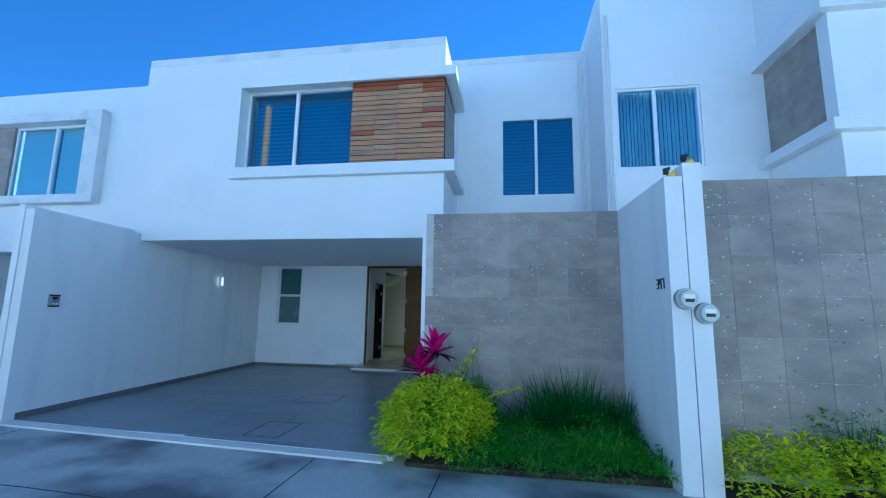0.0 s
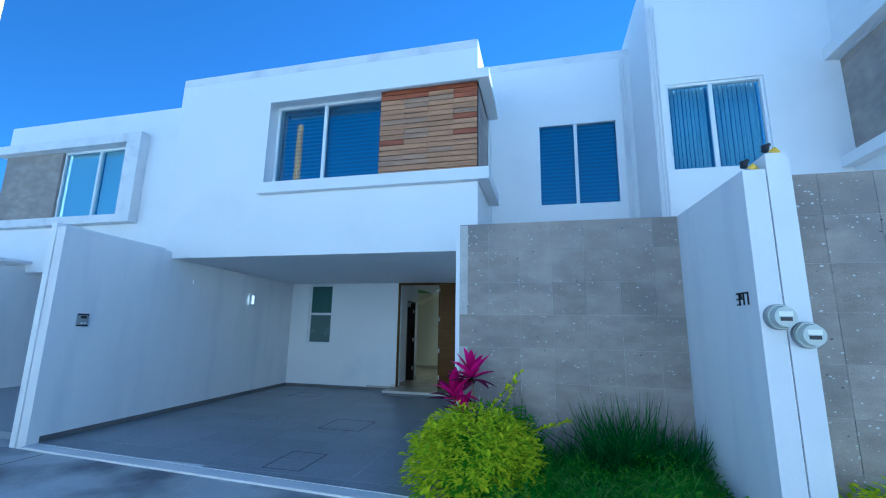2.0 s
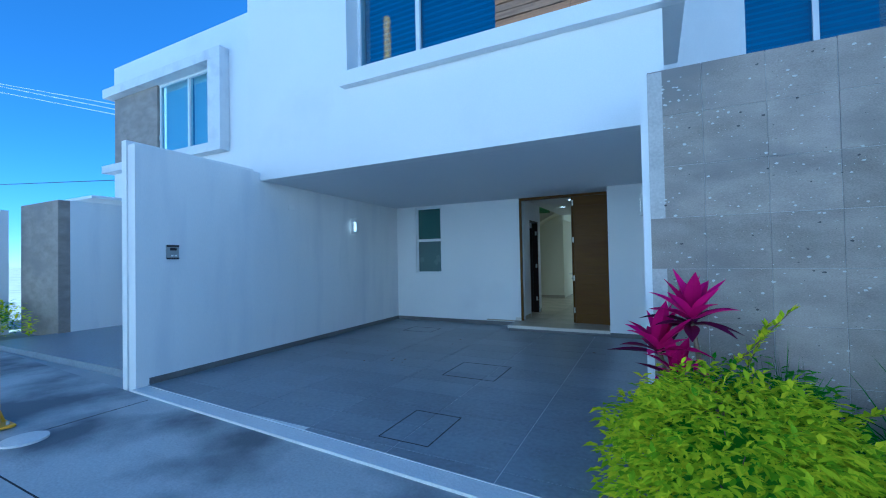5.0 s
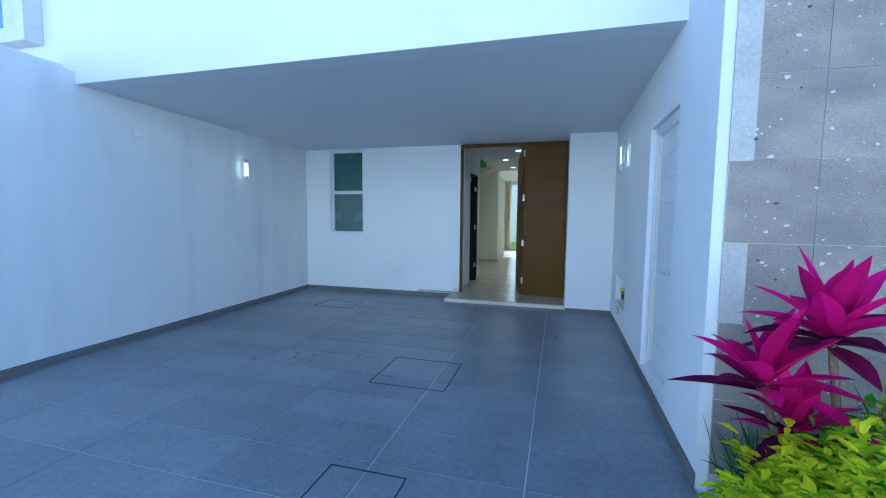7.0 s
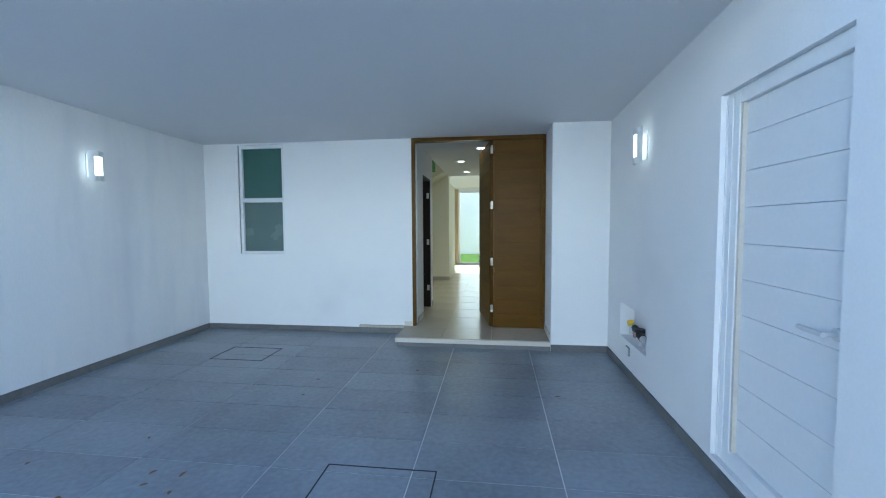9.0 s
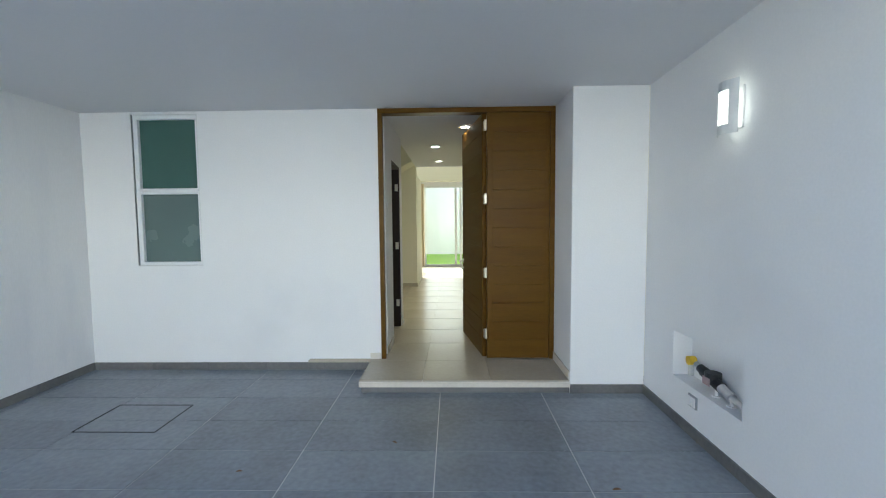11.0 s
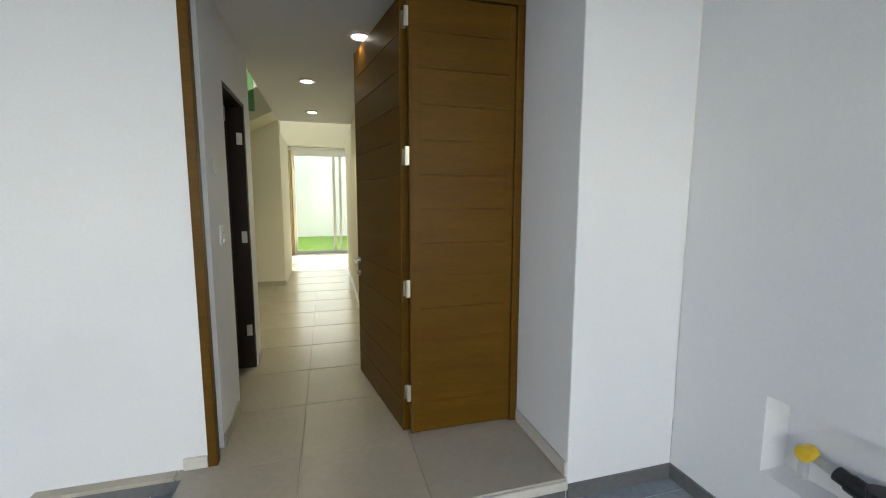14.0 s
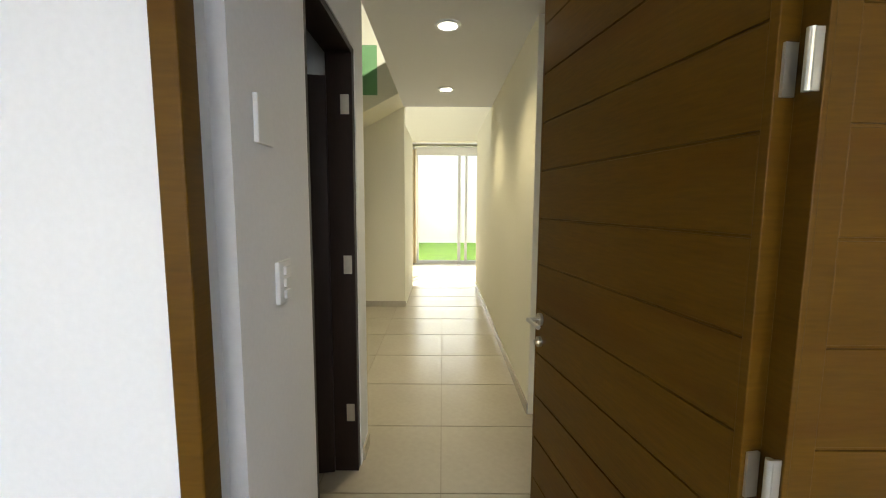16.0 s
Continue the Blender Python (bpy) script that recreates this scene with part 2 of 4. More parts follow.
def pieces(name, dims, material, parent, bevel=0.0, label=""):
    """One part for each box."""
    for d in dims:
        part(name, boxes(d, bevel=bevel), material, parent, label)


def thing(name, label, category, group="", at=(0, 0, 0), kind=""):
    e = new(name)
    e.location = at
    bpy.context.view_layer.update()
    return tagged(e, label, category, group, kind)


def solid(name, bm, material, label, category="", kind="structure", group=""):
    return tagged(new(name, mesh_of(name, bm, material)), label, category, group, kind)


# ---------- heights and lines of the plan ----------
CEIL = 2.55
HALL = 0.045
FRONT = -3.84
TOP = 6.19


def floor_z(y):
    return -0.066 + 0.003 * y


def kerb_y(x):
    return -5.47 - 0.062 * x


# ---------- ground and street ----------
solid("ground", boxes((-300, 300, -300, 300, -0.6, -0.14)), ASPHALT, "grey concrete street running past the houses", "ground")
bm = bmesh.new()
prism(bm, [(-14, kerb_y(-14) - 0.17), (14, kerb_y(14) - 0.17), (14, -13.0), (-14, -13.0)], "z", -0.3, -0.112)
pavement = solid("pavement", bm, CONCRETE, "stained grey concrete pavement with tooled joints", "pavement")
bm = bmesh.new()
prism(bm, [(0.0, kerb_y(0)), (5.3, kerb_y(5.3)), (5.3, kerb_y(5.3) - 0.17), (0.0, kerb_y(0) - 0.17)], "z", -0.3, -0.090)
solid("kerb_strip", bm, STRIP, "pale concrete threshold strip along the carport", "threshold")
for i, (a, b) in enumerate((((4.56, -5.98), (4.52, -13)), ((5.93, -6.1), (5.75, -13)), ((0.5, -5.72), (0.45, -13)), ((-12, -7.0), (2.4, -7.09)), ((2.4, -7.09), (12, -7.6)))):
    bm = bmesh.new()
    d = (Vector(b) - Vector(a)).normalized() * 0.006
    n = Vector((-d.y, d.x))
    prism(bm, [tuple(Vector(a) + n), tuple(Vector(b) + n), tuple(Vector(b) - n), tuple(Vector(a) - n)], "z", -0.13, -0.1105)
    part("joint", bm, JOINT, pavement)

# ---------- far side of the street, behind the walk: unseen fronts added to bounce sunlight ---
far = thing("facing_houses", "plain white unseen fronts across the street, added to bounce sunlight", "house", at=(0, -20, -0.1))
for k, (x0, x1, h) in enumerate(((-40, -13, 7.6), (-13, 1, 8.0), (1, 15, 7.7), (15, 42, 7.9))):
    part("front", boxes((x0, x1 - 0.05, -23, -19.5 - 0.2 * (k % 2), -0.14, h)), PLASTER, far)

# ---------- carport floor bed ----------
bm = bmesh.new()
prism(bm, [(0, floor_z(0) - 0.003), (-6.0, floor_z(-6.0) - 0.003), (-6.0, -0.3), (0, -0.3)], "x", 0, 5.37)
for v in bm.verts:
    if v.co.y < -3:
        v.co.y = kerb_y(v.co.x) + 0.002
        v.co.z = floor_z(v.co.y) - 0.003 if v.co.z > -0.2 else v.co.z
carport_floor = solid("floor_carport", bm, GROUT_GREY, "carport floor of large grey slate tiles", "floor")

# ---------- carport walls ----------
bm = boxes((-0.15, 0.0, 0.0, 0.15, -0.3, 2.9))
prism(bm, [(0.15, -0.3), (-5.59, -0.3), (-5.59, 2.80), (FRONT + 0.15, 2.74), (0.15, 2.74)], "x", -0.15, 0.0)
solid("wall_left", bm, PLASTER_OLD, "white weathered plaster boundary wall of the carport", "wall")
bm = bmesh.new()
prism(bm, [(0.15, -0.3), (-5.605, -0.3), (-5.605, 2.86), (FRONT + 0.9, 2.80), (0.15, 2.80)], "x", -0.255, -0.156)
solid("wall_left_outer", bm, PLASTER, "white plaster boundary wall of the next house", "wall")
# back wall with the window and the entrance
WX0, WX1, WZ0, WZ1 = 0.52, 1.18, 1.015, 2.525
DX0, DX1 = 2.99, 4.735
solid("wall_back", boxes((0.0, WX0, 0, 0.15, -0.3, 2.9), (WX0, WX1, 0, 0.15, -0.3, WZ0), (WX0, WX1, 0, 0.15, WZ1, 2.9), (WX1, DX0, 0, 0.15, -0.3, 2.9), (DX0, DX1, 0, 0.15, CEIL, 2.9)),
      PLASTER, "smooth white plaster back wall of the carport", "wall")
solid("pier", boxes((DX1, 5.37, -0.585, 0.15, -0.3, 2.9), bevel=0.006), PLASTER, "white plaster pier beside the entrance", "pier")
# right wall: niche, service door
NY0, NY1, NZ0, NZ1 = -1.79, -1.045, 0.272, 0.61
SY0, SY1, SZ0, SZ1 = -3.745, -2.86, 0.03, 2.13
RX0, RX1 = 5.37, 5.53
solid("wall_right", boxes((RX0, RX1, NY1, -0.585, -0.3, 2.9), (RX0, RX1, NY0, NY1, -0.3, NZ0), (RX0, RX1, NY0, NY1, NZ1, 2.9), (RX0 + 0.14, RX1 + 0.05, NY0, NY1, NZ0, NZ1),
      (RX0, RX1, SY1, NY0, -0.3, 2.9), (RX0, RX1, SY0, SY1, -0.3, SZ0), (RX0, RX1, SY0, SY1, SZ1, 2.9), (RX0, RX1, -4.48, SY0, -0.3, 2.86)),
      PLASTER, "white plaster side wall with a meter niche", "wall")
bm = bmesh.new()
prism(bm, [(0.0, CEIL), (-0.6, CEIL), (FRONT + 0.02, 2.63), (FRONT + 0.02, 2.85), (0.0, 2.85)], "x", 0.0, 5.37)
solid("ceiling", bm, CEILING, "flat painted carport ceiling", "ceiling")

# ---------- upper storey of the house ----------
GX0, GX1, GX2 = 1.75, 3.86, 5.57   # window left, window right / slats left, slats right
GZ0, GZ1 = 3.93, 5.50
house = thing("house_upper_storey", "white plastered upper storey with flat parapet", "house", kind="structure")
pieces("wall", ((-0.25, 5.57, FRONT, FRONT + 0.2, 2.625, GZ0 - 0.02), (-0.25, GX0, FRONT, FRONT + 0.2, GZ0 - 0.02, GZ1), (-0.25, 5.57, FRONT, FRONT + 0.2, GZ1, TOP - 0.16),
      (-0.25, 0.0, FRONT + 0.2, 9.0, 2.75, TOP - 0.16), (5.40, 5.57, FRONT + 0.2, -1.85, 2.9, GZ0 - 0.02), (5.40, 5.57, FRONT + 0.2, -1.85, GZ1, TOP - 0.16), (5.40, 5.57, -2.4, -1.85, GZ0 - 0.02, GZ1),), PLASTER, house)
pieces("parapet", ((-0.25, 5.57, FRONT, FRONT + 0.2, TOP - 0.16, TOP), (5.40, 5.57, FRONT + 0.2, -2.0, TOP - 0.16, TOP), (-0.25, 0.0, FRONT + 0.2, 9.0, TOP - 0.16, TOP),), PARAPET, house, bevel=0.012, label="stained grey-white parapet coping")
part("roof", boxes((0.0, 5.40, FRONT + 0.2, 9.0, 5.75, 5.9)), PARAPET, house)
W2X0, W2X1, W2Z0, W2Z1, W2Y = 6.48, 8.0, 3.77, 5.49, -1.98
pieces("wall_recessed", ((5.57, W2X0, W2Y, W2Y + 0.2, 0, 6.76), (W2X0, W2X1, W2Y, W2Y + 0.2, 0, W2Z0), (W2X0, W2X1, W2Y, W2Y + 0.2, W2Z1, 6.76), (W2X1, 8.27, W2Y, W2Y + 0.2, 0, 6.76),), PLASTER, house)
pieces("parapet", ((5.30, 8.27, W2Y - 0.002, W2Y + 0.2, 6.76, 6.92),), PARAPET, house, bevel=0.012)
part("wall_upper_side", boxes((5.30, 5.5, W2Y + 0.2, 4, 5.9, 6.92)), PLASTER, house)
LED = FRONT - 0.12
pieces("ledge", ((1.71, 5.76, LED, FRONT + 0.001, 3.71, 3.905), (5.572, 5.76, FRONT + 0.001, -2.45, 3.71, 3.905),), PLASTER, house, bevel=0.006)
pieces("ledge", ((1.80, 5.76, LED + 0.06, FRONT + 0.001, 5.44, 5.61), (5.572, 5.76, FRONT + 0.001, -2.45, 5.44, 5.61),), PLASTER, house, bevel=0.006)
pieces("window_reveal", ((GX0 - 0.1, GX2 - 0.18, FRONT + 0.2, FRONT + 1.6, GZ0 - 0.2, GZ0 - 0.02), (GX0 - 0.1, GX0, FRONT + 0.2, FRONT + 1.6, GZ0 - 0.02, GZ1), (GX0 - 0.1, GX2 - 0.18, FRONT + 0.2, FRONT + 1.6, GZ1, GZ1 + 0.15),), PLASTER, house)

def sliding_window(name, label, x0, x1, z0, z1, y, blinds, split=0.5, frame_w=0.05, slats=True):
    """An aluminium sliding window in the plane y, seen from -y, with the blinds behind it."""
    w = thing(name, label, "window", at=((x0 + x1) / 2, y, z0), kind="structure")
    xm = x0 + (x1 - x0) * split
    f = part("window_frame", boxes((x0, x1, y - 0.03, y + 0.05, z0, z0 + frame_w), (x0, x1, y - 0.03, y + 0.05, z1 - frame_w, z1), (x0, x0 + frame_w, y - 0.03, y + 0.05, z0 + frame_w, z1 - frame_w), (x1 - frame_w, x1, y - 0.03, y + 0.05, z0 + frame_w, z1 - frame_w), bevel=0.004), ALU, w)
    part("meeting_rail", boxes((xm - 0.03, xm + 0.03, y - 0.022, y + 0.03, z0 + frame_w, z1 - frame_w), bevel=0.004), ALU, w)
    part("latch", boxes((x0 + 0.018, x0 + 0.036, y - 0.05, y - 0.03, (z0 + z1) / 2 - 0.45, (z0 + z1) / 2 - 0.33), bevel=0.003), ALU, w)
    for a, b, dy, bl in ((x0 + frame_w, xm - 0.03, 0.0, blinds[0]), (xm + 0.03, x1 - frame_w, 0.02, blinds[1])):
        p = part("pane", boxes((a, b, y + dy, y + dy + 0.006, z0 + frame_w, z1 - frame_w)), GLASS, w)
        p.visible_shadow = False
        if bl == "curtain":
            bm = bmesh.new()
            n = 70
            rows = []
            for zz in (z0, z1):
                rows.append([bm.verts.new((a + (b - a) * i / n, y + 0.14 + 0.03 * math.sin(i * 0.9) + 0.012 * math.sin(i * 2.3), zz)) for i in range(n + 1)])
            for i in range(n):
                bm.faces.new((rows[0][i], rows[0][i + 1], rows[1][i + 1], rows[1][i]))
            c = part("curtain", bm, CURTAIN, w, smooth=True)
            s = c.modifiers.new("thick", "SOLIDIFY")
            s.thickness = 0.004
        elif bl == "stripes":
            bm = bmesh.new()
            k = int((z1 - z0) / 0.075)
            for i in range(k):
                zz = z0 + (z1 - z0) * i / k
                box(bm, a, b, y + 0.10, y + 0.104, zz, zz + 0.045)
            part("blind_band", bm, BLIND_SKY_BLUE, w)
            part("blind_backing", boxes((a, b, y + 0.112, y + 0.116, z0, z1)), BLIND_SKY_PALE, w)
        else:
            part("blind", boxes((a, b, y + 0.10, y + 0.105, z0, z1)), BLIND_TAUPE, w)
    part("room_backing", boxes((x0, x1, y + 0.16, y + 0.2, z0, z1)), BLIND_SKY_BLUE, w)
    return w


sliding_window("window_1", "white aluminium sliding window with striped roller blinds", GX0, GX1 + 0.06, GZ0, GZ1, FRONT + 0.27, ("stripes", "stripes"), 0.455)
sliding_window("window_2", "white aluminium sliding window with lowered striped blinds", W2X0, W2X1, W2Z0, W2Z1, W2Y + 0.03, ("stripes", "stripes"), 0.48)
# slatted cedar screen
screen = thing("cedar_screen", "weathered cedar slat cladding beside the upper window", "cladding", at=(4.7, FRONT + 0.15, GZ0))
part("backing", boxes((GX1, GX2 - 0.02, FRONT + 0.145, FRONT + 0.2, GZ0 - 0.02, GZ1)), JOINT, screen)
rng = random.Random(4)
rows_n = 17
pitch = (GZ1 - GZ0) / rows_n
for r in range(rows_n):
    z0 = GZ0 + r * pitch
    cuts = [GX1 + 0.005, GX1 + 0.44, GX1 + 0.86, GX1 + 1.29, GX2 - 0.025]
    if r >= rows_n - 1:
        cuts = [GX1 + 0.005, GX2 - 0.025]
    for a, b in zip(cuts, cuts[1:]):
        dy = rng.uniform(-0.006, 0.006)
        m = WOODS[1] if r >= rows_n - 1 or (r == rows_n - 2 and rng.random() < 0.6) or rng.random() < 0.05 else WOODS[rng.choice((0, 0, 0, 2))]
        part("slat", boxes((a, b - 0.004, FRONT + 0.11 + dy, FRONT + 0.145, z0 + 0.008, z0 + pitch - 0.006)), m, screen)
solid("side_panel", boxes((GX2 - 0.10, GX2 - 0.02, FRONT + 0.2, -2.4, GZ0 - 0.02, GZ1)), STONE, "grey stone-clad cheek of the bay", "cladding")

# ---------- carport window ----------
cw = thing("window_3", "narrow white aluminium window with frosted green panes", "window", at=((WX0 + WX1) / 2, 0.03, WZ0), kind="structure")
ZM = 1.735
part("window_frame", boxes((WX0, WX1, 0.02, 0.09, WZ0, WZ0 + 0.035), (WX0, WX1, 0.02, 0.09, WZ1 - 0.045, WZ1), (WX0, WX0 + 0.045, 0.02, 0.09, WZ0 + 0.035, WZ1 - 0.045), (WX1 - 0.03, WX1, 0.02, 0.09, WZ0 + 0.035, WZ1 - 0.045), (WX0 + 0.045, WX1 - 0.03, 0.02, 0.09, ZM, ZM + 0.06), bevel=0.004), ALU, cw)
# thin grey strips drawn in place of the shadow line round the frame
pieces("sealant", ((WX0 - 0.006, WX0, -0.002, 0.02, WZ0 - 0.006, WZ1), (WX1, WX1 + 0.006, -0.002, 0.02, WZ0 - 0.006, WZ1), (WX0, WX1, -0.002, 0.02, WZ0 - 0.006, WZ0)), GROUT_GREY, cw)
part("sash_rail", boxes((WX0 + 0.03, WX1 - 0.015, 0.0, 0.02, ZM + 0.03, ZM + 0.05), bevel=0.003), ALU, cw)
part("pane", boxes((WX0 + 0.045, WX1 - 0.03, 0.055, 0.061, WZ0 + 0.035, ZM)), FROST_LOW, cw, "frosted grey-green pane")
part("pane", boxes((WX0 + 0.045, WX1 - 0.03, 0.055, 0.061, ZM + 0.06, WZ1 - 0.045)), FROST, cw, "frosted dark green pane")

# ---------- entrance door ----------
frame_ob = thing("door_frame", "brown walnut entrance door frame", "door frame", at=(3.9, 0.05, HALL), kind="structure")
part("jamb", boxes((DX0, DX0 + 0.045, -0.015, 0.04, HALL, CEIL - 0.05), bevel=0.004), DOOR_WOOD, frame_ob)
part("jamb", boxes((DX1 - 0.05, DX1 - 0.002, -0.015, 0.11, HALL, CEIL - 0.05), bevel=0.004), DOOR_WOOD, frame_ob)
part("head", boxes((DX0, DX1 - 0.002, -0.015, 0.11, CEIL - 0.05, CEIL - 0.002), bevel=0.004), DOOR_WOOD, frame_ob)


def grooved_leaf(bm, x0, x1, y0, y1, z0, z1, n, margin):
    """A door leaf: a core with proud boards, so that narrow grooves show on both faces."""
    box(bm, x0, x1, y0 + 0.005, y1 - 0.005, z0, z1)
    box(bm, x0, x0 + margin, y0, y1, z0, z1, bevel=0.002)
    box(bm, x1 - margin, x1, y0, y1, z0, z1, bevel=0.002)
    h = (z1 - z0) / n
    for i in range(n):
        box(bm, x0 + margin - 0.001, x1 - margin + 0.001, y0, y1, z0 + i * h + 0.003, z0 + (i + 1) * h - 0.003, bevel=0.002)


fixed = thing("side_leaf", "walnut fixed door leaf with horizontal grooves", "door", at=(4.38, 0.04, HALL))
bm = bmesh.new()
grooved_leaf(bm, 4.075, DX1 - 0.052, 0.0, 0.045, HALL + 0.005, CEIL - 0.052, 13, 0.045)
part("leaf", bm, DOOR_WOOD, fixed)
part("mullion", boxes((4.062, 4.074, -0.006, 0.05, HALL + 0.005, CEIL - 0.052), bevel=0.002), DOOR_WOOD, fixed)

HX, HY = 4.022, 0.03
leaf_turn = pose(HX, HY, 0, 0, 0, 100)
leaf_ob = thing("entrance_door", "open walnut entrance door with horizontal grooves and lever handle", "door", at=(HX, HY, HALL))
bm = bmesh.new()
grooved_leaf(bm, 0.012, 1.0, -0.045, 0.0, HALL + 0.006, CEIL - 0.055, 13, 0.02)
bm.transform(leaf_turn)
part("leaf", bm, DOOR_WOOD, leaf_ob)
for zz in (0.25, 0.87, 1.61, 2.33):
    bm = boxes((0.006, 0.0115, -0.036, -0.010, zz, zz + 0.09))
    bm.transform(leaf_turn)
    rod(bm, (HX + 0.022, HY - 0.025, zz), (HX + 0.022, HY - 0.025, zz + 0.1), 0.007)
    box(bm, HX + 0.022, HX + 0.041, HY - 0.03, HY - 0.026, zz, zz + 0.1)
    part("hinge", bm, HINGE, leaf_ob, "nickel butt hinge")
bm = rods(((0.945, 0.0, 0.955), (0.945, 0.012, 0.955), 0.026), ((0.945, 0.0, 0.955), (0.945, 0.06, 0.955), 0.009), ((0.945, 0.055, 0.955), (0.83, 0.06, 0.957), 0.009), ((0.945, 0.0, 0.86), (0.945, 0.012, 0.86), 0.022), ((0.945, 0.0, 0.86), (0.945, 0.025, 0.86), 0.01),
          ((0.945, -0.057, 0.955), (0.945, -0.045, 0.955), 0.026), ((0.945, -0.10, 0.955), (0.945, -0.045, 0.955), 0.009), ((0.945, -0.10, 0.955), (0.83, -0.10, 0.957), 0.009))
bm.transform(leaf_turn)
part("handle", bm, STEEL, leaf_ob, "brushed steel lever handle and lock", smooth=False)

# step before the door
step = solid("entrance_step", boxes((2.885, DX1 - 0.002, -0.60, 0.16, -0.014, HALL - 0.012), bevel=0.004), SILL, "low cream stone step before the entrance", "step", kind="")
part("riser", boxes((2.905, DX1 - 0.003, -0.578, 0.15, -0.075, -0.014)), BASE_GREY, step, "grey tiled riser")
for x0, x1 in ((2.887, 3.445), (3.449, 4.045), (4.049, DX1 - 0.004)):
    part("tread_tile", boxes((x0, x1, -0.585, 0.155, HALL - 0.012, HALL - 0.001)), TILE_CREAM, step)
solid("baseboard_pier", boxes((DX1 - 0.012, DX1 - 0.0, -0.575, -0.02, HALL, HALL + 0.075), (DX0 - 0.113, DX0 - 0.003, -0.014, 0.0, HALL, HALL + 0.06)), SILL, "cream stone skirting beside the step", "skirting")

# ---------- wall lamps ----------
def wall_lamp(cx, cy, cz, side):
    """A boxy sconce on a side wall; side is +1 when it faces +x."""
    ob = thing("wall_lamp", "lit silver bowed wall lamp with slotted white window", "lamp", "carport wall lamps", at=(cx, cy, cz))
    s = side
    x = lambda v: cx + s * v
    def arc(z0, z1, a0, a1, depth, thick, n=10):
        """A bowed strip of the cover between two heights; a runs from -1 to 1 across the width."""
        bm = bmesh.new()
        cols = []
        for i in range(n + 1):
            a = a0 + (a1 - a0) * i / n
            u = 0.03 + depth * math.cos(a * 1.2)
            cols.append([bm.verts.new((x(u - k), cy + 0.085 * a, cz + z)) for k, z in ((0, z0), (0, z1), (thick, z1), (thick, z0))])
        for p, q in zip(cols, cols[1:]):
            for k in range(4):
                bm.faces.new((p[k], p[(k + 1) % 4], q[(k + 1) % 4], q[k]))
        bm.faces.new(cols[0])
        bm.faces.new(cols[-1][::-1])
        bmesh.ops.recalc_face_normals(bm, faces=bm.faces[:])
        return bm
    bm = bmesh.new()
    box(bm, min(x(0), x(0.012)), max(x(0), x(0.012)), cy - 0.06, cy + 0.06, cz - 0.12, cz + 0.12, bevel=0.004)
    part("back_plate", bm, WHITE_PLASTIC, ob)
    part("diffuser", arc(-0.10, 0.10, -0.62, 0.62, 0.062, 0.004), LAMP_GLOW, ob, "glowing white diffuser")
    cover = part("cover", arc(0.095, 0.15, -1, 1, 0.07, 0.003), SILVER, ob, "silver bowed cover")
    part("lower_band", arc(-0.15, -0.095, -1, 1, 0.07, 0.003), SILVER, ob)
    part("side_band", arc(-0.095, 0.095, -1, -0.55, 0.07, 0.003, 4), SILVER, ob)
    part("side_band", arc(-0.095, 0.095, 0.55, 1, 0.07, 0.003, 4), SILVER, ob)
    for k in range(4):
        part("louvre", arc(-0.058 + k * 0.038, -0.055 + k * 0.038, -0.55, 0.55, 0.07, 0.003, 6), SILVER, ob)
    ld = bpy.data.lights.new("lamp_light", "POINT")
    ld.energy = 0.009
    ld.color = (1.0, 0.97, 0.85)
    ld.shadow_soft_size = 0.04
    lo = new("lamp_light", ld)
    lo.location = (x(0.05), cy, cz)
    return ob


wall_lamp(0.0, -1.66, 2.02, 1)
wall_lamp(RX0, -1.66, 2.07, -1)
jb = thing("junction_box", "small white blank cover plate", "cover plate", at=(0, -3.2, 2.3))
part("plate", boxes((0.0, 0.012, -3.30, -3.16, 2.22, 2.30), bevel=0.004), WHITE_PLASTIC, jb)

# intercom on the left wall
ic = thing("intercom", "small dark and silver intercom panel", "intercom", at=(0, -5.17, 1.5))
part("body", boxes((0.0, 0.022, -5.25, -5.10, 1.42, 1.60), bevel=0.004), GREY_PLASTIC, ic)
pieces("cap", ((0.022, 0.027, -5.25, -5.10, 1.575, 1.60), (0.022, 0.027, -5.25, -5.10, 1.42, 1.44),), BLACK, ic)
part("screen", boxes((0.022, 0.026, -5.21, -5.13, 1.53, 1.565)), BLACK, ic, "dark screen")
pieces("button", ((0.022, 0.028, -5.20, -5.17, 1.455, 1.475), (0.022, 0.028, -5.155, -5.125, 1.455, 1.475),), WHITE_PLASTIC, ic)

# ---------- service door ----------
sd = thing("service_door", "white aluminium service door with lever handle", "door", at=(5.45, -3.3, SZ0))
DF = RX0 + 0.045
part("frame", boxes((DF - 0.012, DF + 0.06, SY1 - 0.125, SY1 - 0.012, SZ0, SZ1), (DF - 0.012, DF + 0.06, SY0, SY0 + 0.03, SZ0, SZ1), (DF - 0.012, DF + 0.06, SY0 + 0.03, SY1 - 0.125, SZ1 - 0.08, SZ1), (DF - 0.012, DF + 0.06, SY0 + 0.03, SY1 - 0.125, SZ0, SZ0 + 0.09), bevel=0.005), ALU, sd)
part("glazing_bead", boxes((DF - 0.018, DF - 0.0125, SY1 - 0.07, SY1 - 0.055, SZ0 + 0.02, SZ1 - 0.02), bevel=0.002), ALU, sd)
part("weather_strip", boxes((DF - 0.006, DF + 0.02, SY1 - 0.145, SY1 - 0.1255, SZ0 + 0.0905, SZ1 - 0.0805)), SILL, sd, "cream rubber weather strip")
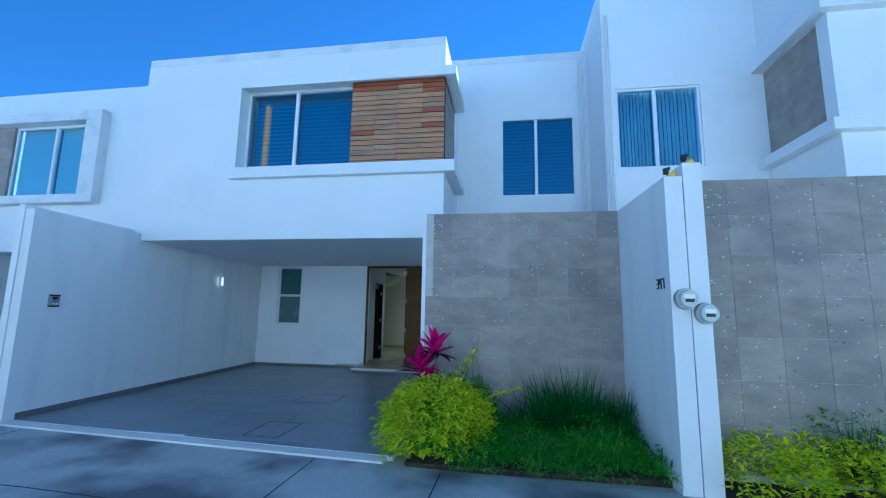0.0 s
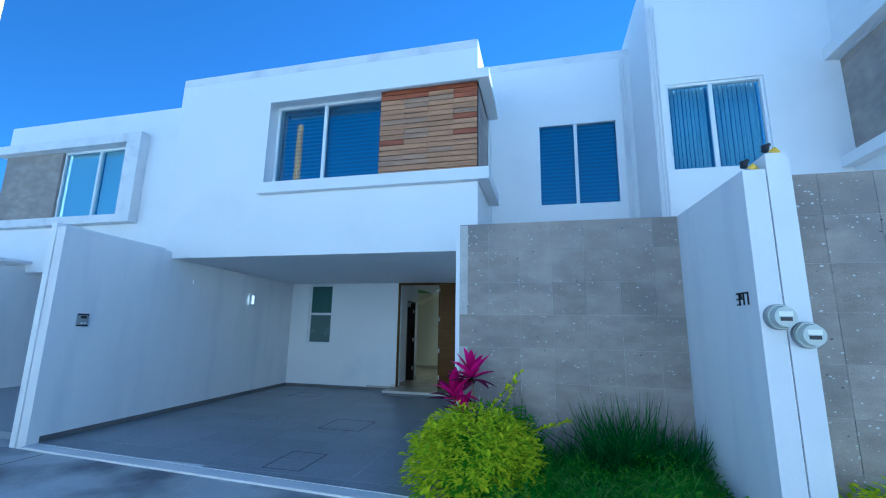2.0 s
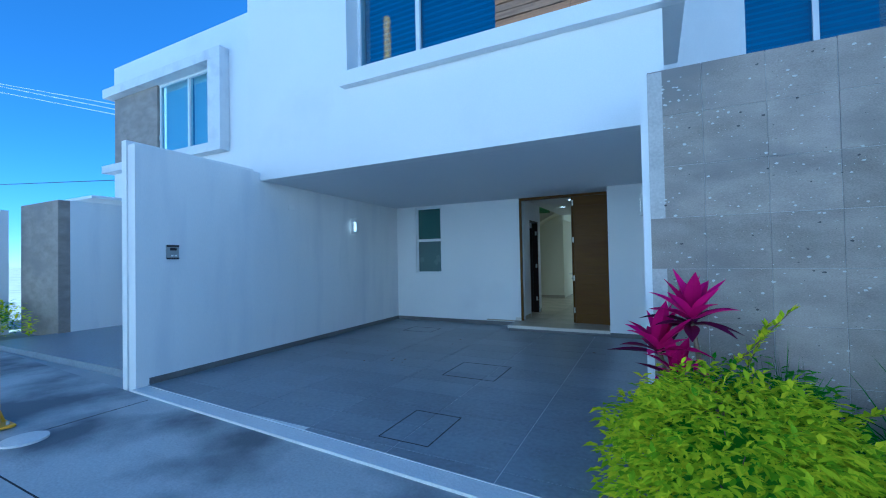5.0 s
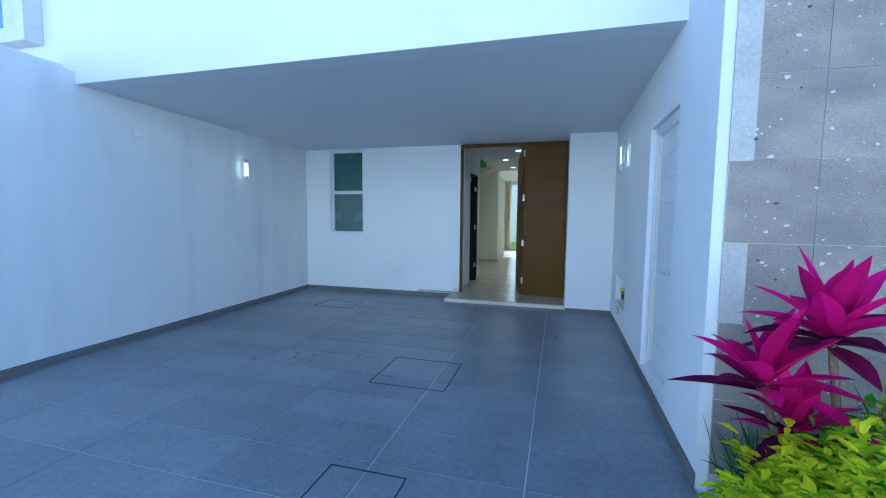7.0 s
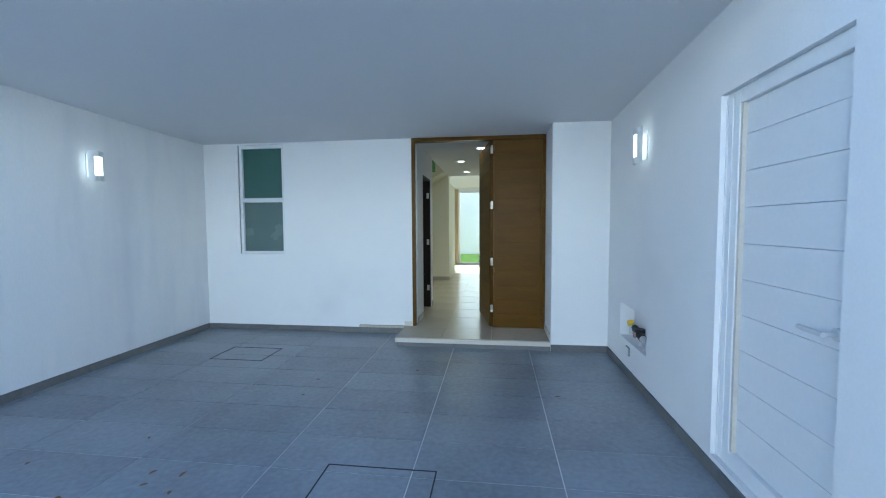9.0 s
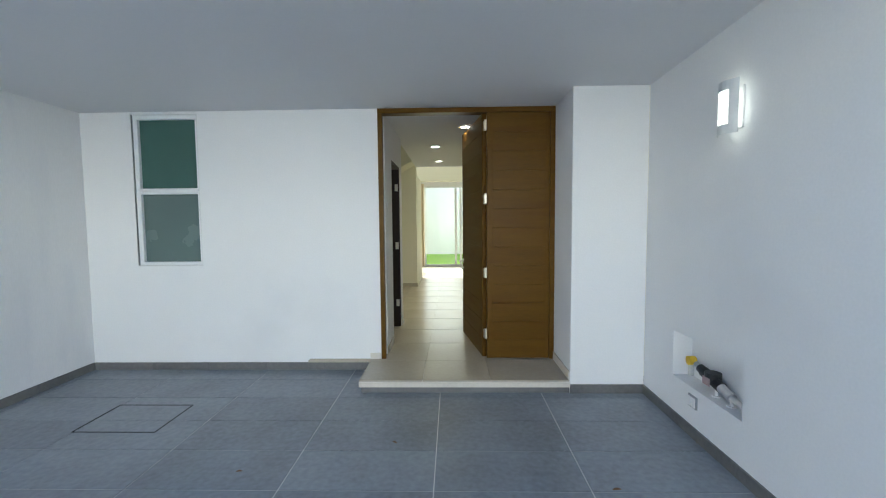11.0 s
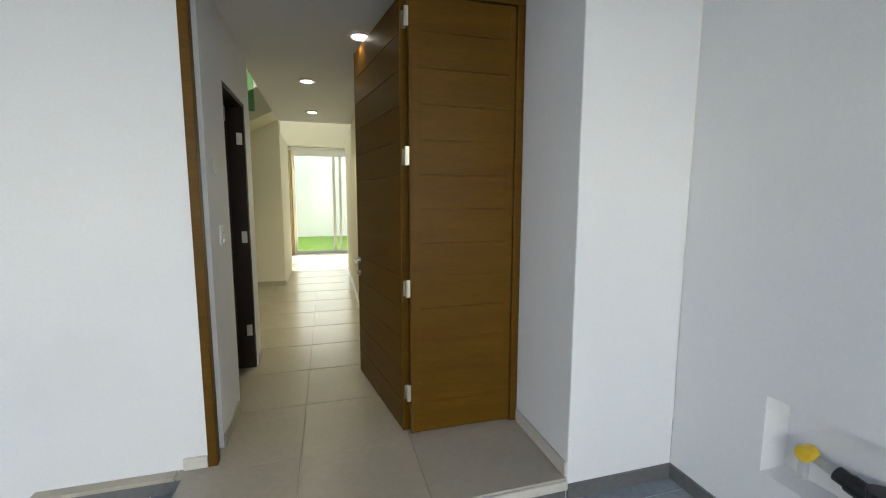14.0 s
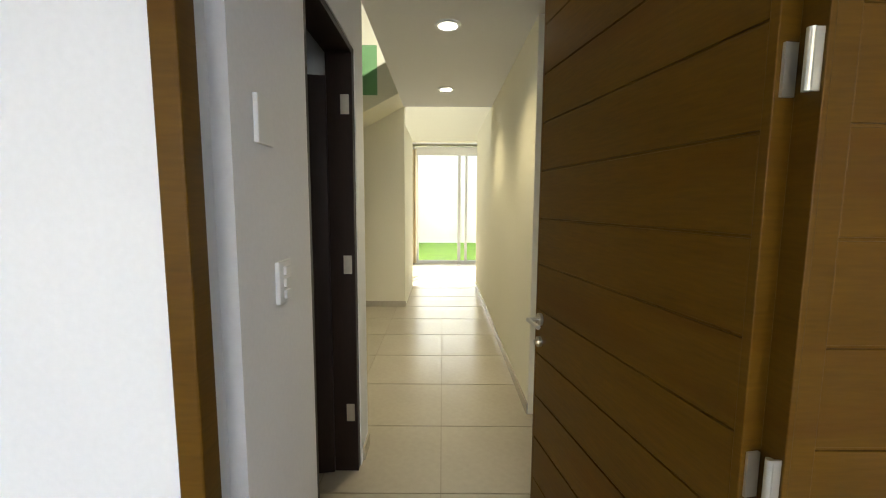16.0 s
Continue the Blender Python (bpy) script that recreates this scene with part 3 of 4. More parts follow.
part("sealant", boxes((DF - 0.016, DF + 0.05, SY1 - 0.0115, SY1 - 0.001, SZ0, SZ1)), WHITE_PLASTIC, sd)
for i in range(10):
    z0 = SZ0 + 0.092 + i * 0.1955
    part("panel", boxes((DF + 0.016, DF + 0.055, SY0 + 0.031, SY1 - 0.146, z0 + 0.001, min(z0 + 0.1945, SZ1 - 0.0815)), bevel=0.002), ALU, sd)
part("handle", rods(((DF + 0.02, -3.655, 0.965), (DF - 0.045, -3.655, 0.965), 0.010), ((DF - 0.045, -3.665, 0.965), (DF - 0.045, -3.53, 0.968), 0.011)), SILVER, sd, "satin silver lever handle")
part("handle_rose", rods(((DF + 0.016, -3.655, 0.965), (DF + 0.008, -3.655, 0.965), 0.027), n=20), SILVER, sd)
# ---------- meter niche with water meter ----------
wm = thing("water_meter", "black water meter with grey pipes and yellow tap", "meter", at=(RX0 + 0.08, -1.4, NZ0))
mx = RX0 + 0.07
bm = rods(((mx, -1.50, 0.40), (mx, -1.31, 0.44), 0.036), ((mx, -1.41, 0.40), (mx, -1.41, 0.47), 0.05), ((mx, -1.32, 0.44), (mx, -1.27, 0.45), 0.03), n=14)
part("body", bm, BLACK, wm)
part("dial", boxes((mx - 0.052, mx - 0.045, -1.45, -1.38, 0.39, 0.44)), mat("dial_face", (0.35, 0.25, 0.25), 0.5), wm, "faded label on the meter")
part("valve_cap", rods(((mx - 0.03, -1.17, 0.47), (mx + 0.02, -1.17, 0.47), 0.032)), YELLOW_PLASTIC, wm, "yellow tap cap")
GALV = mat("galvanised_pipe", (0.55, 0.56, 0.55), 0.4, 0.3, var=0.15)
part("inlet_pipe", rods(((mx + 0.03, -1.12, 0.46), (mx, -1.27, 0.45), 0.02), ((mx, -1.16, 0.46), (mx, -1.16, 0.36), 0.018), n=12), GALV, wm)
part("outlet_pipe", rods(((mx, -1.50, 0.40), (mx, -1.60, 0.375), 0.032), ((mx, -1.60, 0.375), (mx, -1.72, 0.36), 0.02), ((mx, -1.72, 0.37), (mx, -1.72, NZ0), 0.024), n=12), GALV, wm)
part("tap_wheel", rods(((mx, -1.60, 0.375), (mx, -1.60, 0.33), 0.012), ((mx, -1.60, 0.33), (mx, -1.60, 0.322), 0.03)), WHITE_PLASTIC, wm)
part("drain_cap", rods(((mx, -1.45, 0.40), (mx, -1.45, 0.33), 0.01), ((mx, -1.45, 0.33), (mx, -1.45, 0.322), 0.025)), WHITE_PLASTIC, wm)
wm.location.z -= 0.05
so = thing("wall_socket", "small grey weatherproof socket", "socket", at=(RX0, -1.32, 0.19))
part("plate", boxes((RX0 - 0.012, RX0, -1.37, -1.27, 0.14, 0.225), bevel=0.003), GREY_PLASTIC, so)
pieces("flap", ((RX0 - 0.02, RX0 - 0.012, -1.36, -1.325, 0.15, 0.215), (RX0 - 0.02, RX0 - 0.012, -1.315, -1.28, 0.15, 0.215),), WHITE_PLASTIC, so, bevel=0.002)

# ---------- stone garden wall, divider, right neighbour ----------
stone_wall = solid("wall_stone", boxes((5.535, 8.11, -4.485, -4.22, -0.3, 2.85), (RX0 + 0.055, 5.533, -4.492, -4.482, -0.3, 2.85)), STONE_JOINT, "grey volcanic stone clad garden wall", "wall")
PY = -6.18
bm = bmesh.new()
prism(bm, [(-4.22, -0.3), (PY, -0.3), (PY, 2.80), (-4.42, 2.86), (-4.22, 2.86)], "x", 8.11, 8.275)
solid("wall_divider", bm, PLASTER_OLD, "white plaster divider wall ending in a post", "wall")
bm = bmesh.new()
prism(bm, [(-4.22, -0.3), (PY - 0.005, -0.3), (PY - 0.005, 2.93), (PY + 0.16, 2.93), (-4.22, 2.93)], "x", 8.283, 8.45)
solid("wall_divider_outer", bm, PLASTER, "white plaster divider post of the next house", "wall")
solid("divider_joint", boxes((8.275, 8.283, PY + 0.012, -4.3, -0.2, 2.75)), JOINT, "dark expansion joint between two posts", "joint")
# house number 397 on the divider
bm = bmesh.new()
def seg(bm, y, z, segs, w=0.057, h=0.105, t=0.014):
    lay = {"t": (0, w, h - t, h), "m": (0, w, h / 2 - t / 2, h / 2 + t / 2), "b": (0, w, 0, t), "ur": (w - t, w, h / 2, h), "lr": (w - t, w, 0, h / 2), "ul": (0, t, h / 2, h)}
    for s in segs:
        a, b, c, d = lay[s]
        box(bm, 8.102, 8.11, y - b, y - a, z + c, z + d)
num = thing("house_number", "black house number 397 on white plaster", "house number", at=(8.106, -5.94, 1.75))
for k, (nm, segs) in enumerate((("three", ("t", "m", "b", "ur", "lr")), ("nine", ("t", "m", "ul", "ur", "lr")), ("seven", ("t", "ur", "lr")))):
    bm = bmesh.new()
    seg(bm, -5.833 - k * 0.075, 1.712, segs)
    part("digit_" + nm, bm, BLACK, num)


def power_meter(x, z):
    ob = thing("electric_meter", "round glass electric meter on the white post", "meter", "electric meters", at=(x, PY, z))
    part("base", rods(((x, PY, z), (x, PY - 0.04, z), 0.098), n=28), GREY_PLASTIC, ob)
    part("collar", rods(((x, PY - 0.04, z), (x, PY - 0.065, z), 0.092), n=28), mat("meter_collar", (0.5, 0.53, 0.48), 0.35, 0.2), ob)
    part("face", rods(((x, PY - 0.065, z), (x, PY - 0.12, z), 0.083, 0.074), n=28), mat("meter_face", (0.52, 0.55, 0.5), 0.15, var=0.04, bump=0), ob)
    part("label", boxes((x - 0.045, x + 0.045, PY - 0.124, PY - 0.1205, z + 0.005, z + 0.04)), WHITE_PLASTIC, ob)
    part("display", boxes((x - 0.038, x + 0.038, PY - 0.124, PY - 0.1205, z - 0.03, z - 0.002)), BLACK, ob, "dark display")


power_meter(8.225, 1.61)
power_meter(8.39, 1.48)
for x, y, z in ((8.19, -6.1, 2.80), (8.36, -6.1, 2.93)):
    ob = thing("conduit_fitting", "yellow and black electrical fitting on the post", "fitting", "post fittings", at=(x, y, z))
    part("base", rods(((x, y, z), (x, y, z + 0.03), 0.035)), GREY_PLASTIC, ob)
    part("cap", rods(((x + 0.01, y, z + 0.02), (x + 0.05, y - 0.02, z + 0.05), 0.035)), YELLOW_PLASTIC, ob)
    part("plug", rods(((x - 0.03, y, z + 0.05), (x - 0.02, y, z + 0.1), 0.028), ((x - 0.05, y, z + 0.09), (x + 0.01, y, z + 0.11), 0.016)), BLACK, ob)

NBY = -3.30
nr = thing("neighbour_house_right", "white neighbouring house with curtained window", "house", at=(9.5, -3, 0))
NX0, NX1, NZa, NZb = 8.47, 9.82, 3.86, 5.30
pieces("wall", ((8.27, NX0, NBY, NBY + 0.2, 0, 7.3), (NX0, NX1, NBY, NBY + 0.2, 0, NZa), (NX0, NX1, NBY, NBY + 0.2, NZb, 7.3), (NX1, 10.95, NBY, NBY + 0.2, 0, 7.3), (8.27, 8.45, NBY + 0.2, 6, 0, 7.3),
     (10.75, 16, -4.75, -4.55, 2.6, 7.0), (10.75, 10.95, -4.55, NBY, 2.6, 3.82), (10.75, 10.95, -4.55, NBY, 5.4, 7.0),), PLASTER, nr)
pieces("ledge", ((10.60, 16, -4.87, -4.75, 3.755, 3.915), (10.60, 10.75, -4.75, NBY, 3.755, 3.915), (10.60, 16, -4.87, -4.75, 5.41, 5.60), (10.60, 10.75, -4.75, NBY, 5.41, 5.60),), PLASTER, nr, bevel=0.006)
part("cheek", boxes((10.80, 10.95, -4.55, NBY, 3.82, 5.4)), STONE, nr, "grey stone cladding")
sliding_window("window_4", "white sliding window with pale curtains of the neighbour", NX0, NX1, NZa, NZb, NBY + 0.06, ("curtain", "curtain"), 0.47, 0.04)
rw = solid("wall_stone_right", boxes((8.451, 16, -5.80, -5.62, -0.3, 2.85)), STONE_JOINT, "grey volcanic stone clad wall of the neighbour", "wall")
for k, (x, y) in enumerate(((8.09, W2Y), (8.14, W2Y), (8.19, W2Y), (8.30, NBY), (8.345, NBY), (8.39, NBY))):
    solid("conduit", rods(((x, y - 0.02, 2.5), (x, y - 0.02, 6.7), 0.013), n=8), PLASTER, "white painted vertical conduit on the wall", "conduit", kind="", group="wall conduits")

# ---------- left neighbour ----------
LY = -2.65
nl = thing("neighbour_house_left", "white neighbouring house with framed upper window", "house", at=(-3.5, -3, 0))
pieces("wall", ((-6.9, -4.97, LY, LY + 0.2, 2.6, 3.86), (-4.97, -2.75, LY, LY + 0.2, 2.6, 3.86), (-2.75, -0.25, LY, LY + 0.2, 2.6, 5.60), (-6.9, -0.25, LY, LY + 0.2, 5.60, 6.42), (-6.9, -6.7, LY + 0.2, 8, 2.6, 6.42),
     (-2.75, -2.55, LY + 0.2, LY + 0.6, 3.86, 5.60),), PLASTER, nl)
pieces("ledge", ((-7.05, -2.36, LY - 0.22, LY - 0.001, 3.67, 3.86), (-7.0, -2.36, LY - 0.22, LY - 0.001, 5.59, 5.81), (-2.76, -2.36, LY - 0.22, LY - 0.001, 3.861, 5.589), (-7.05, -6.902, LY, LY + 1.2, 3.67, 3.86), (-7.0, -6.902, LY, LY + 1.2, 5.59, 5.81),), PARAPET, nl, bevel=0.006)
part("cladding", boxes((-6.88, -4.98, LY + 0.0, LY + 0.15, 3.862, 5.598)), STONE, nl, "grey stone cladding beside the window")
part("carport_back", boxes((-6.0, -0.32, 0.0, 0.15, -0.3, 2.9)), PLASTER, nl)
part("carport_ceiling", boxes((-6.2, -0.32, LY + 0.2, 0.0, 2.6, 2.8)), CEILING, nl)
part("carport_floor", boxes((-5.6, -0.32, -5.3, 0.0, -0.3, -0.04)), TILE_GREY, nl)
part("garden_wall", boxes((-5.65, -5.5, -4.1, 0.0, -0.3, 2.72)), PLASTER_OLD, nl, "stained white side wall")
part("stone_panel", boxes((-7.3, -5.5, -4.3, -4.102, -0.3, 2.72)), STONE, nl)
part("front_wall", boxes((-9.5, -7.3, -4.75, -4.5, -0.3, 2.6)), PLASTER_OLD, nl)
pieces("roof_canopy", ((-7.4, -5.3, -3.8, -1.5, 2.80, 2.86), (-7.3, -7.2, -3.7, -3.6, 2.72, 2.8),), ALU, nl, label="light metal canopy")
sliding_window("window_5", "white sliding window with lowered blinds of the neighbour", -4.97, -2.75, 3.86, 5.60, LY + 0.08, ("plain", "plain"), 0.5)
gate = thing("garage_gate", "white panelled garage gate in the next carport", "gate", at=(-4.6, -0.1, 0))
part("frame", boxes((-5.4, -3.6, -0.03, -0.002, -0.04, 2.1)), ALU, gate)
pieces("panel", ((-5.3, -4.55, -0.045, -0.03, 0.06, 2.0), (-4.45, -3.7, -0.045, -0.03, 0.06, 2.0),), WHITE_PLASTIC, gate, bevel=0.006)

# ---------- yellow post, lamp post, wires ----------
PX = -0.01
yp = thing("yellow_post", "tall yellow painted steel post on a base plate", "post", at=(PX, -6.84, -0.1))
part("shaft", rods(((PX, -6.84, -0.08), (PX + 0.03, -6.84, 7.0), 0.125, 0.085), n=8), YELLOW, yp)
bm = boxes((PX - 0.18, PX + 0.18, -7.02, -6.66, -0.1, -0.075), bevel=0.006)
for a in range(4):
    c, s = math.cos(a * math.pi / 2), math.sin(a * math.pi / 2)
    rod(bm, (PX + 0.15 * c, -6.84 + 0.15 * s, -0.08), (PX + 0.11 * c, -6.84 + 0.11 * s, 0.05), 0.012)
part("base_plate", bm, YELLOW, yp)
for a in range(4):
    c, s = math.cos(a * 1.571 + 0.785) * 0.2, math.sin(a * 1.571 + 0.785) * 0.2
    part("bolt", rods(((PX + c * 0.95, -6.84 + s * 0.95, -0.076), (PX + c * 0.95, -6.84 + s * 0.95, -0.045), 0.014), n=6), GREY_PLASTIC, yp)
solid("manhole_cover", rods(((0.62, -6.75, -0.115), (0.62, -6.75, -0.094), 0.16), n=28), STRIP, "round pale concrete manhole cover in the pavement", "cover", kind="")
sl = thing("street_lamp", "distant pale street lamp", "street lamp", at=(-25, -1, -0.1))
part("pole", rods(((-25, -1.0, -0.1), (-25, -1.0, 7.5), 0.1, 0.07)), mat("pale_post", (0.6, 0.55, 0.4), 0.5), sl)
part("arm", rods(((-25, -1.0, 7.4), (-26.4, -1.5, 7.9), 0.05)), STEEL, sl)
up = thing("utility_pole", "distant concrete utility pole carrying wires", "pole", at=(-45.3, 5, -0.1))
part("shaft", rods(((-45.3, 5, -0.14), (-45.3, 5, 17.6), 0.16, 0.1)), STRIP, up)
for k, (z0, z1) in enumerate(((17.2, 10.9), (17.0, 10.6), (16.5, 10.3), (8.2, 6.3))):
    solid("overhead_wire", rods(((-45.3, 5, z0), (-22, 5, z1 - (0.3 if k < 3 else 0)), 0.025), n=6), WHITE_PLASTIC if k < 3 else BLACK, "thin overhead power line", "wire", kind="", group="overhead wires")

# ---------- inside the house ----------
LX, HRX = 3.03, 4.02
solid("floor_hall", boxes((-0.0, 8.2, 0.16, 8.84, -0.3, HALL - 0.004)), GROUT_CREAM, "hall floor of cream ceramic tiles", "floor")
IY0, IY1, IZ = 0.62, 1.36, 2.15
solid("wall_hall_left", boxes((LX - 0.13, LX, 0.15, IY0, HALL, CEIL), (LX - 0.13, LX, IY0, IY1, IZ, CEIL), (LX - 0.13, LX, IY1, 1.55, HALL, CEIL), (0.0, LX - 0.13, 1.42, 1.55, HALL, CEIL)), PLASTER, "white painted hall wall with a doorway", "wall")
solid("wall_hall_right", boxes((HRX, HRX + 0.13, 1.9, 6.28, HALL, CEIL), (HRX + 0.13, 8.2, 1.9, 2.0, HALL, CEIL)), CREAM, "cream painted hall wall", "wall")
solid("wall_house_sides", boxes((-0.15, 0.0, 0.15, 9.0, -0.3, 5.75), (8.2, 8.35, -1.78, 9.0, -0.3, 5.75), (5.37, 8.2, 0.0, 0.15, -0.3, 2.9)), CREAM, "plain painted outer side walls inside", "wall")
solid("ceiling_hall", boxes((0.0, 8.2, 0.15, 1.55, CEIL, CEIL + 0.2), (2.99, 8.2, 1.55, 4.3, CEIL, CEIL + 0.2), (0.0, 8.2, 1.55, 4.3, 4.6, 4.75), (0.0, 8.2, 1.4, 1.55, CEIL + 0.2, 4.6), (0.0, 8.2, 6.46, 8.84, 2.75, 2.95), (0.0, 8.2, 4.3, 6.28, 4.6, 4.75)), CEILING, "white hall ceiling", "ceiling")
solid("beam", boxes((0.0, 8.2, 6.28, 6.45, 2.45, 4.6)), CREAM, "cream beam over the living room opening", "beam")
solid("wall_stair", boxes((1.2, 2.955, 4.75, 4.9, HALL, 2.98), (2.83, 2.955, 4.9, 6.2, HALL, 2.45)), CREAM, "cream wall below the stairs", "wall")
bm = bmesh.new()
prism(bm, [(2.2, 2.25), (2.97, 2.66), (2.97, 2.98), (2.8, 2.98), (2.2, 2.62)], "y", 4.1, 4.748)
solid("stair_flight", bm, CREAM, "cream plastered underside of the stairs", "stairs")
rail = thing("stair_rail", "green glass stair balustrade", "railing", at=(2.5, 4.0, 2.9))
part("pane", boxes((1.9, 2.72, 4.06, 4.07, 2.62, 3.15)), GLASS_GREEN, rail)
solid("wall_living_back", boxes((0.0, 2.82, 8.84, 9.0, HALL, 4.0), (5.3, 8.2, 8.84, 9.0, HALL, 4.0), (2.82, 5.3, 8.84, 9.0, 2.72, 4.0)), CREAM, "cream living room wall round the garden door", "wall")
solid("baseboard_hall", boxes((LX, LX + 0.012, 0.15, IY0 - 0.06, HALL, HALL + 0.075), (LX, LX + 0.012, IY1 + 0.04, 1.55, HALL, HALL + 0.075), (1.2, 2.967, 4.738, 4.75, HALL, HALL + 0.075), (HRX - 0.012, HRX, 1.9, 6.28, HALL, HALL + 0.075), bevel=0.002), TILE_CREAM, "cream tile skirting in the hall", "skirting")
# garden door
gd = thing("garden_door", "white framed sliding glass garden door", "door", at=(4, 8.86, HALL))
part("frame", boxes((2.83, 2.90, 8.85, 8.93, HALL, 2.70), (5.22, 5.3, 8.85, 8.93, HALL, 2.70), (2.90, 5.22, 8.85, 8.93, 2.60, 2.70), (2.90, 5.22, 8.85, 8.93, HALL, HALL + 0.06), bevel=0.004), ALU, gd)
part("stile", boxes((3.80, 3.87, 8.86, 8.92, HALL + 0.06, 2.60), bevel=0.004), ALU, gd)
part("stile", boxes((3.96, 4.02, 8.84, 8.86, HALL + 0.06, 2.60), bevel=0.004), ALU, gd)
for a, b in ((2.90, 3.80), (3.87, 5.22)):
    p = part("pane", boxes((a, b, 8.89, 8.896, HALL + 0.06, 2.60)), GLASS_CLEAR, gd)
    p.visible_shadow = False
solid("roller_blind", boxes((2.70, 5.3, 8.76, 8.83, 2.50, 2.68), bevel=0.02), WHITE_PLASTIC, "rolled up white blind over the garden door", "blind", kind="")
# back wall carried up out of view to block low sun from lawn and floor
solid("wall_garden", boxes((-2, 10, 14.0, 14.2, -0.3, 5.2), (0.5, 0.7, 9.0, 14.0, -0.3, 3.2)), PLASTER, "bright white garden wall", "wall")
solid("lawn", boxes((-2, 10, 9.0, 14.0, -0.2, 0.03)), GRASS, "small bright green lawn behind the house", "lawn")
bm = bmesh.new()
n = 40
lows, tops = [[bm.verts.new((2.48 + 0.38 * i / n, 8.70 + 0.03 * math.sin(i * 0.95), z)) for i in range(n + 1)] for z in (HALL + 0.02, 2.62)]
for i in range(n):
    bm.faces.new((lows[i], lows[i + 1], tops[i + 1], tops[i]))
drape = solid("drape", bm, mat("beige_drape", (0.7, 0.6, 0.4), 0.9, var=0.1, big=3, small=80), "beige floor-length drape drawn beside the garden door", "curtain", kind="")
drape.modifiers.new("thick", "SOLIDIFY").thickness = 0.006
# inner door, ajar
idf = thing("inner_door_frame", "dark brown inner door frame", "door frame", at=(LX, 1, HALL), kind="structure")
part("jamb", boxes((LX - 0.13, LX - 0.005, IY1 - 0.05, IY1, HALL, IZ - 0.03), bevel=0.003), DARK_WOOD, idf)
part("jamb", boxes((LX - 0.13, LX - 0.005, IY0, IY0 + 0.04, HALL, IZ - 0.03), bevel=0.003), DARK_WOOD, idf)
part("head", boxes((LX - 0.13, LX - 0.005, IY0, IY1, IZ - 0.03, IZ - 0.001)), DARK_WOOD, idf)
idr = thing("inner_door", "dark brown inner door standing ajar", "door", at=(LX - 0.1, IY1 - 0.06, HALL))
turn = pose(LX - 0.125, IY1 - 0.055, 0, 0, 0, -170)
bm = boxes((0.0, 0.62, -0.02, 0.02, HALL + 0.01, IZ - 0.14), bevel=0.003)
bm.transform(turn)
part("leaf", bm, DARK_WOOD, idr)
for zz in (0.32, 1.08, 1.84):
    part("hinge", boxes((LX - 0.06, LX - 0.02, IY1 - 0.056, IY1 - 0.0505, zz, zz + 0.09), bevel=0.001), HINGE, idr, "nickel hinge")
for z0, z1, nm, lab in ((1.558, 1.668, "thermostat", "slim white wall plate in the hall"), (1.165, 1.275, "light_switch", "white triple light switch plate")):
    sw = thing(nm, lab, "switch", at=(LX, 0.34, z0))
    y0 = 0.25 if nm == "thermostat" else 0.335
    part("plate", boxes((LX, LX + 0.012, y0, y0 + 0.085, z0, z1), bevel=0.003), WHITE_PLASTIC, sw)
    if nm == "light_switch":
        for k in range(3):
            part("rocker", boxes((LX + 0.012, LX + 0.02, y0 + 0.025, y0 + 0.06, z0 + 0.012 + k * 0.031, z0 + 0.034 + k * 0.031), bevel=0.002), WHITE_PLASTIC, sw)
# ceiling spots
for sx, y in ((3.88, 0.81), (3.48, 2.06), (3.48, 3.53)):
    sp = thing("ceiling_spot", "round recessed ceiling spotlight, lit", "lamp", "hall ceiling spots", at=(sx, y, CEIL))
    bm = bmesh.new()
    n = 28
    rings = [[bm.verts.new((sx + r * math.cos(i * 2 * math.pi / n), y + r * math.sin(i * 2 * math.pi / n), z)) for i in range(n)] for r, z in ((0.085, CEIL - 0.001), (0.08, CEIL - 0.012), (0.062, CEIL - 0.012), (0.055, CEIL - 0.001))]
    for a, b in zip(rings, rings[1:]):
        for i in range(n):
            bm.faces.new((a[i], a[(i + 1) % n], b[(i + 1) % n], b[i]))
    part("trim_ring", bm, ALU, sp)
    part("diffuser", rods(((sx, y, CEIL - 0.006), (sx, y, CEIL - 0.002), 0.05), n=20), SPOT_GLOW, sp, "glowing lens")
    ld = bpy.data.lights.new("spot_light", "SPOT")
    ld.energy = 3.0 if y < 1 else 8.0
    ld.color = (1.0, 0.86, 0.56)
    ld.spot_size = radians(120)
    ld.spot_blend = 0.8
    ld.shadow_soft_size = 0.05
    lo = new("spot_light", ld)
    lo.location = (sx, y, CEIL - 0.03)
# kitchen glimpsed past the hinges
ku = thing("kitchen_cabinet", "white kitchen cabinet with dark worktop", "cabinet", at=(6, 1.6, HALL))
part("body", boxes((4.6, 7.5, 1.3, 1.88, HALL, 0.95), bevel=0.004), WHITE_PLASTIC, ku)
part("worktop", boxes((4.58, 7.5, 1.27, 1.89, 0.951, 0.99), bevel=0.004), BLACK, ku)
kw = thing("wall_cabinet", "white kitchen wall cabinet", "cabinet", at=(6, 1.7, 1.5))
part("body", boxes((4.6, 7.5, 1.55, 1.89, 1.5, 2.2), bevel=0.004), DARK_WOOD, kw)
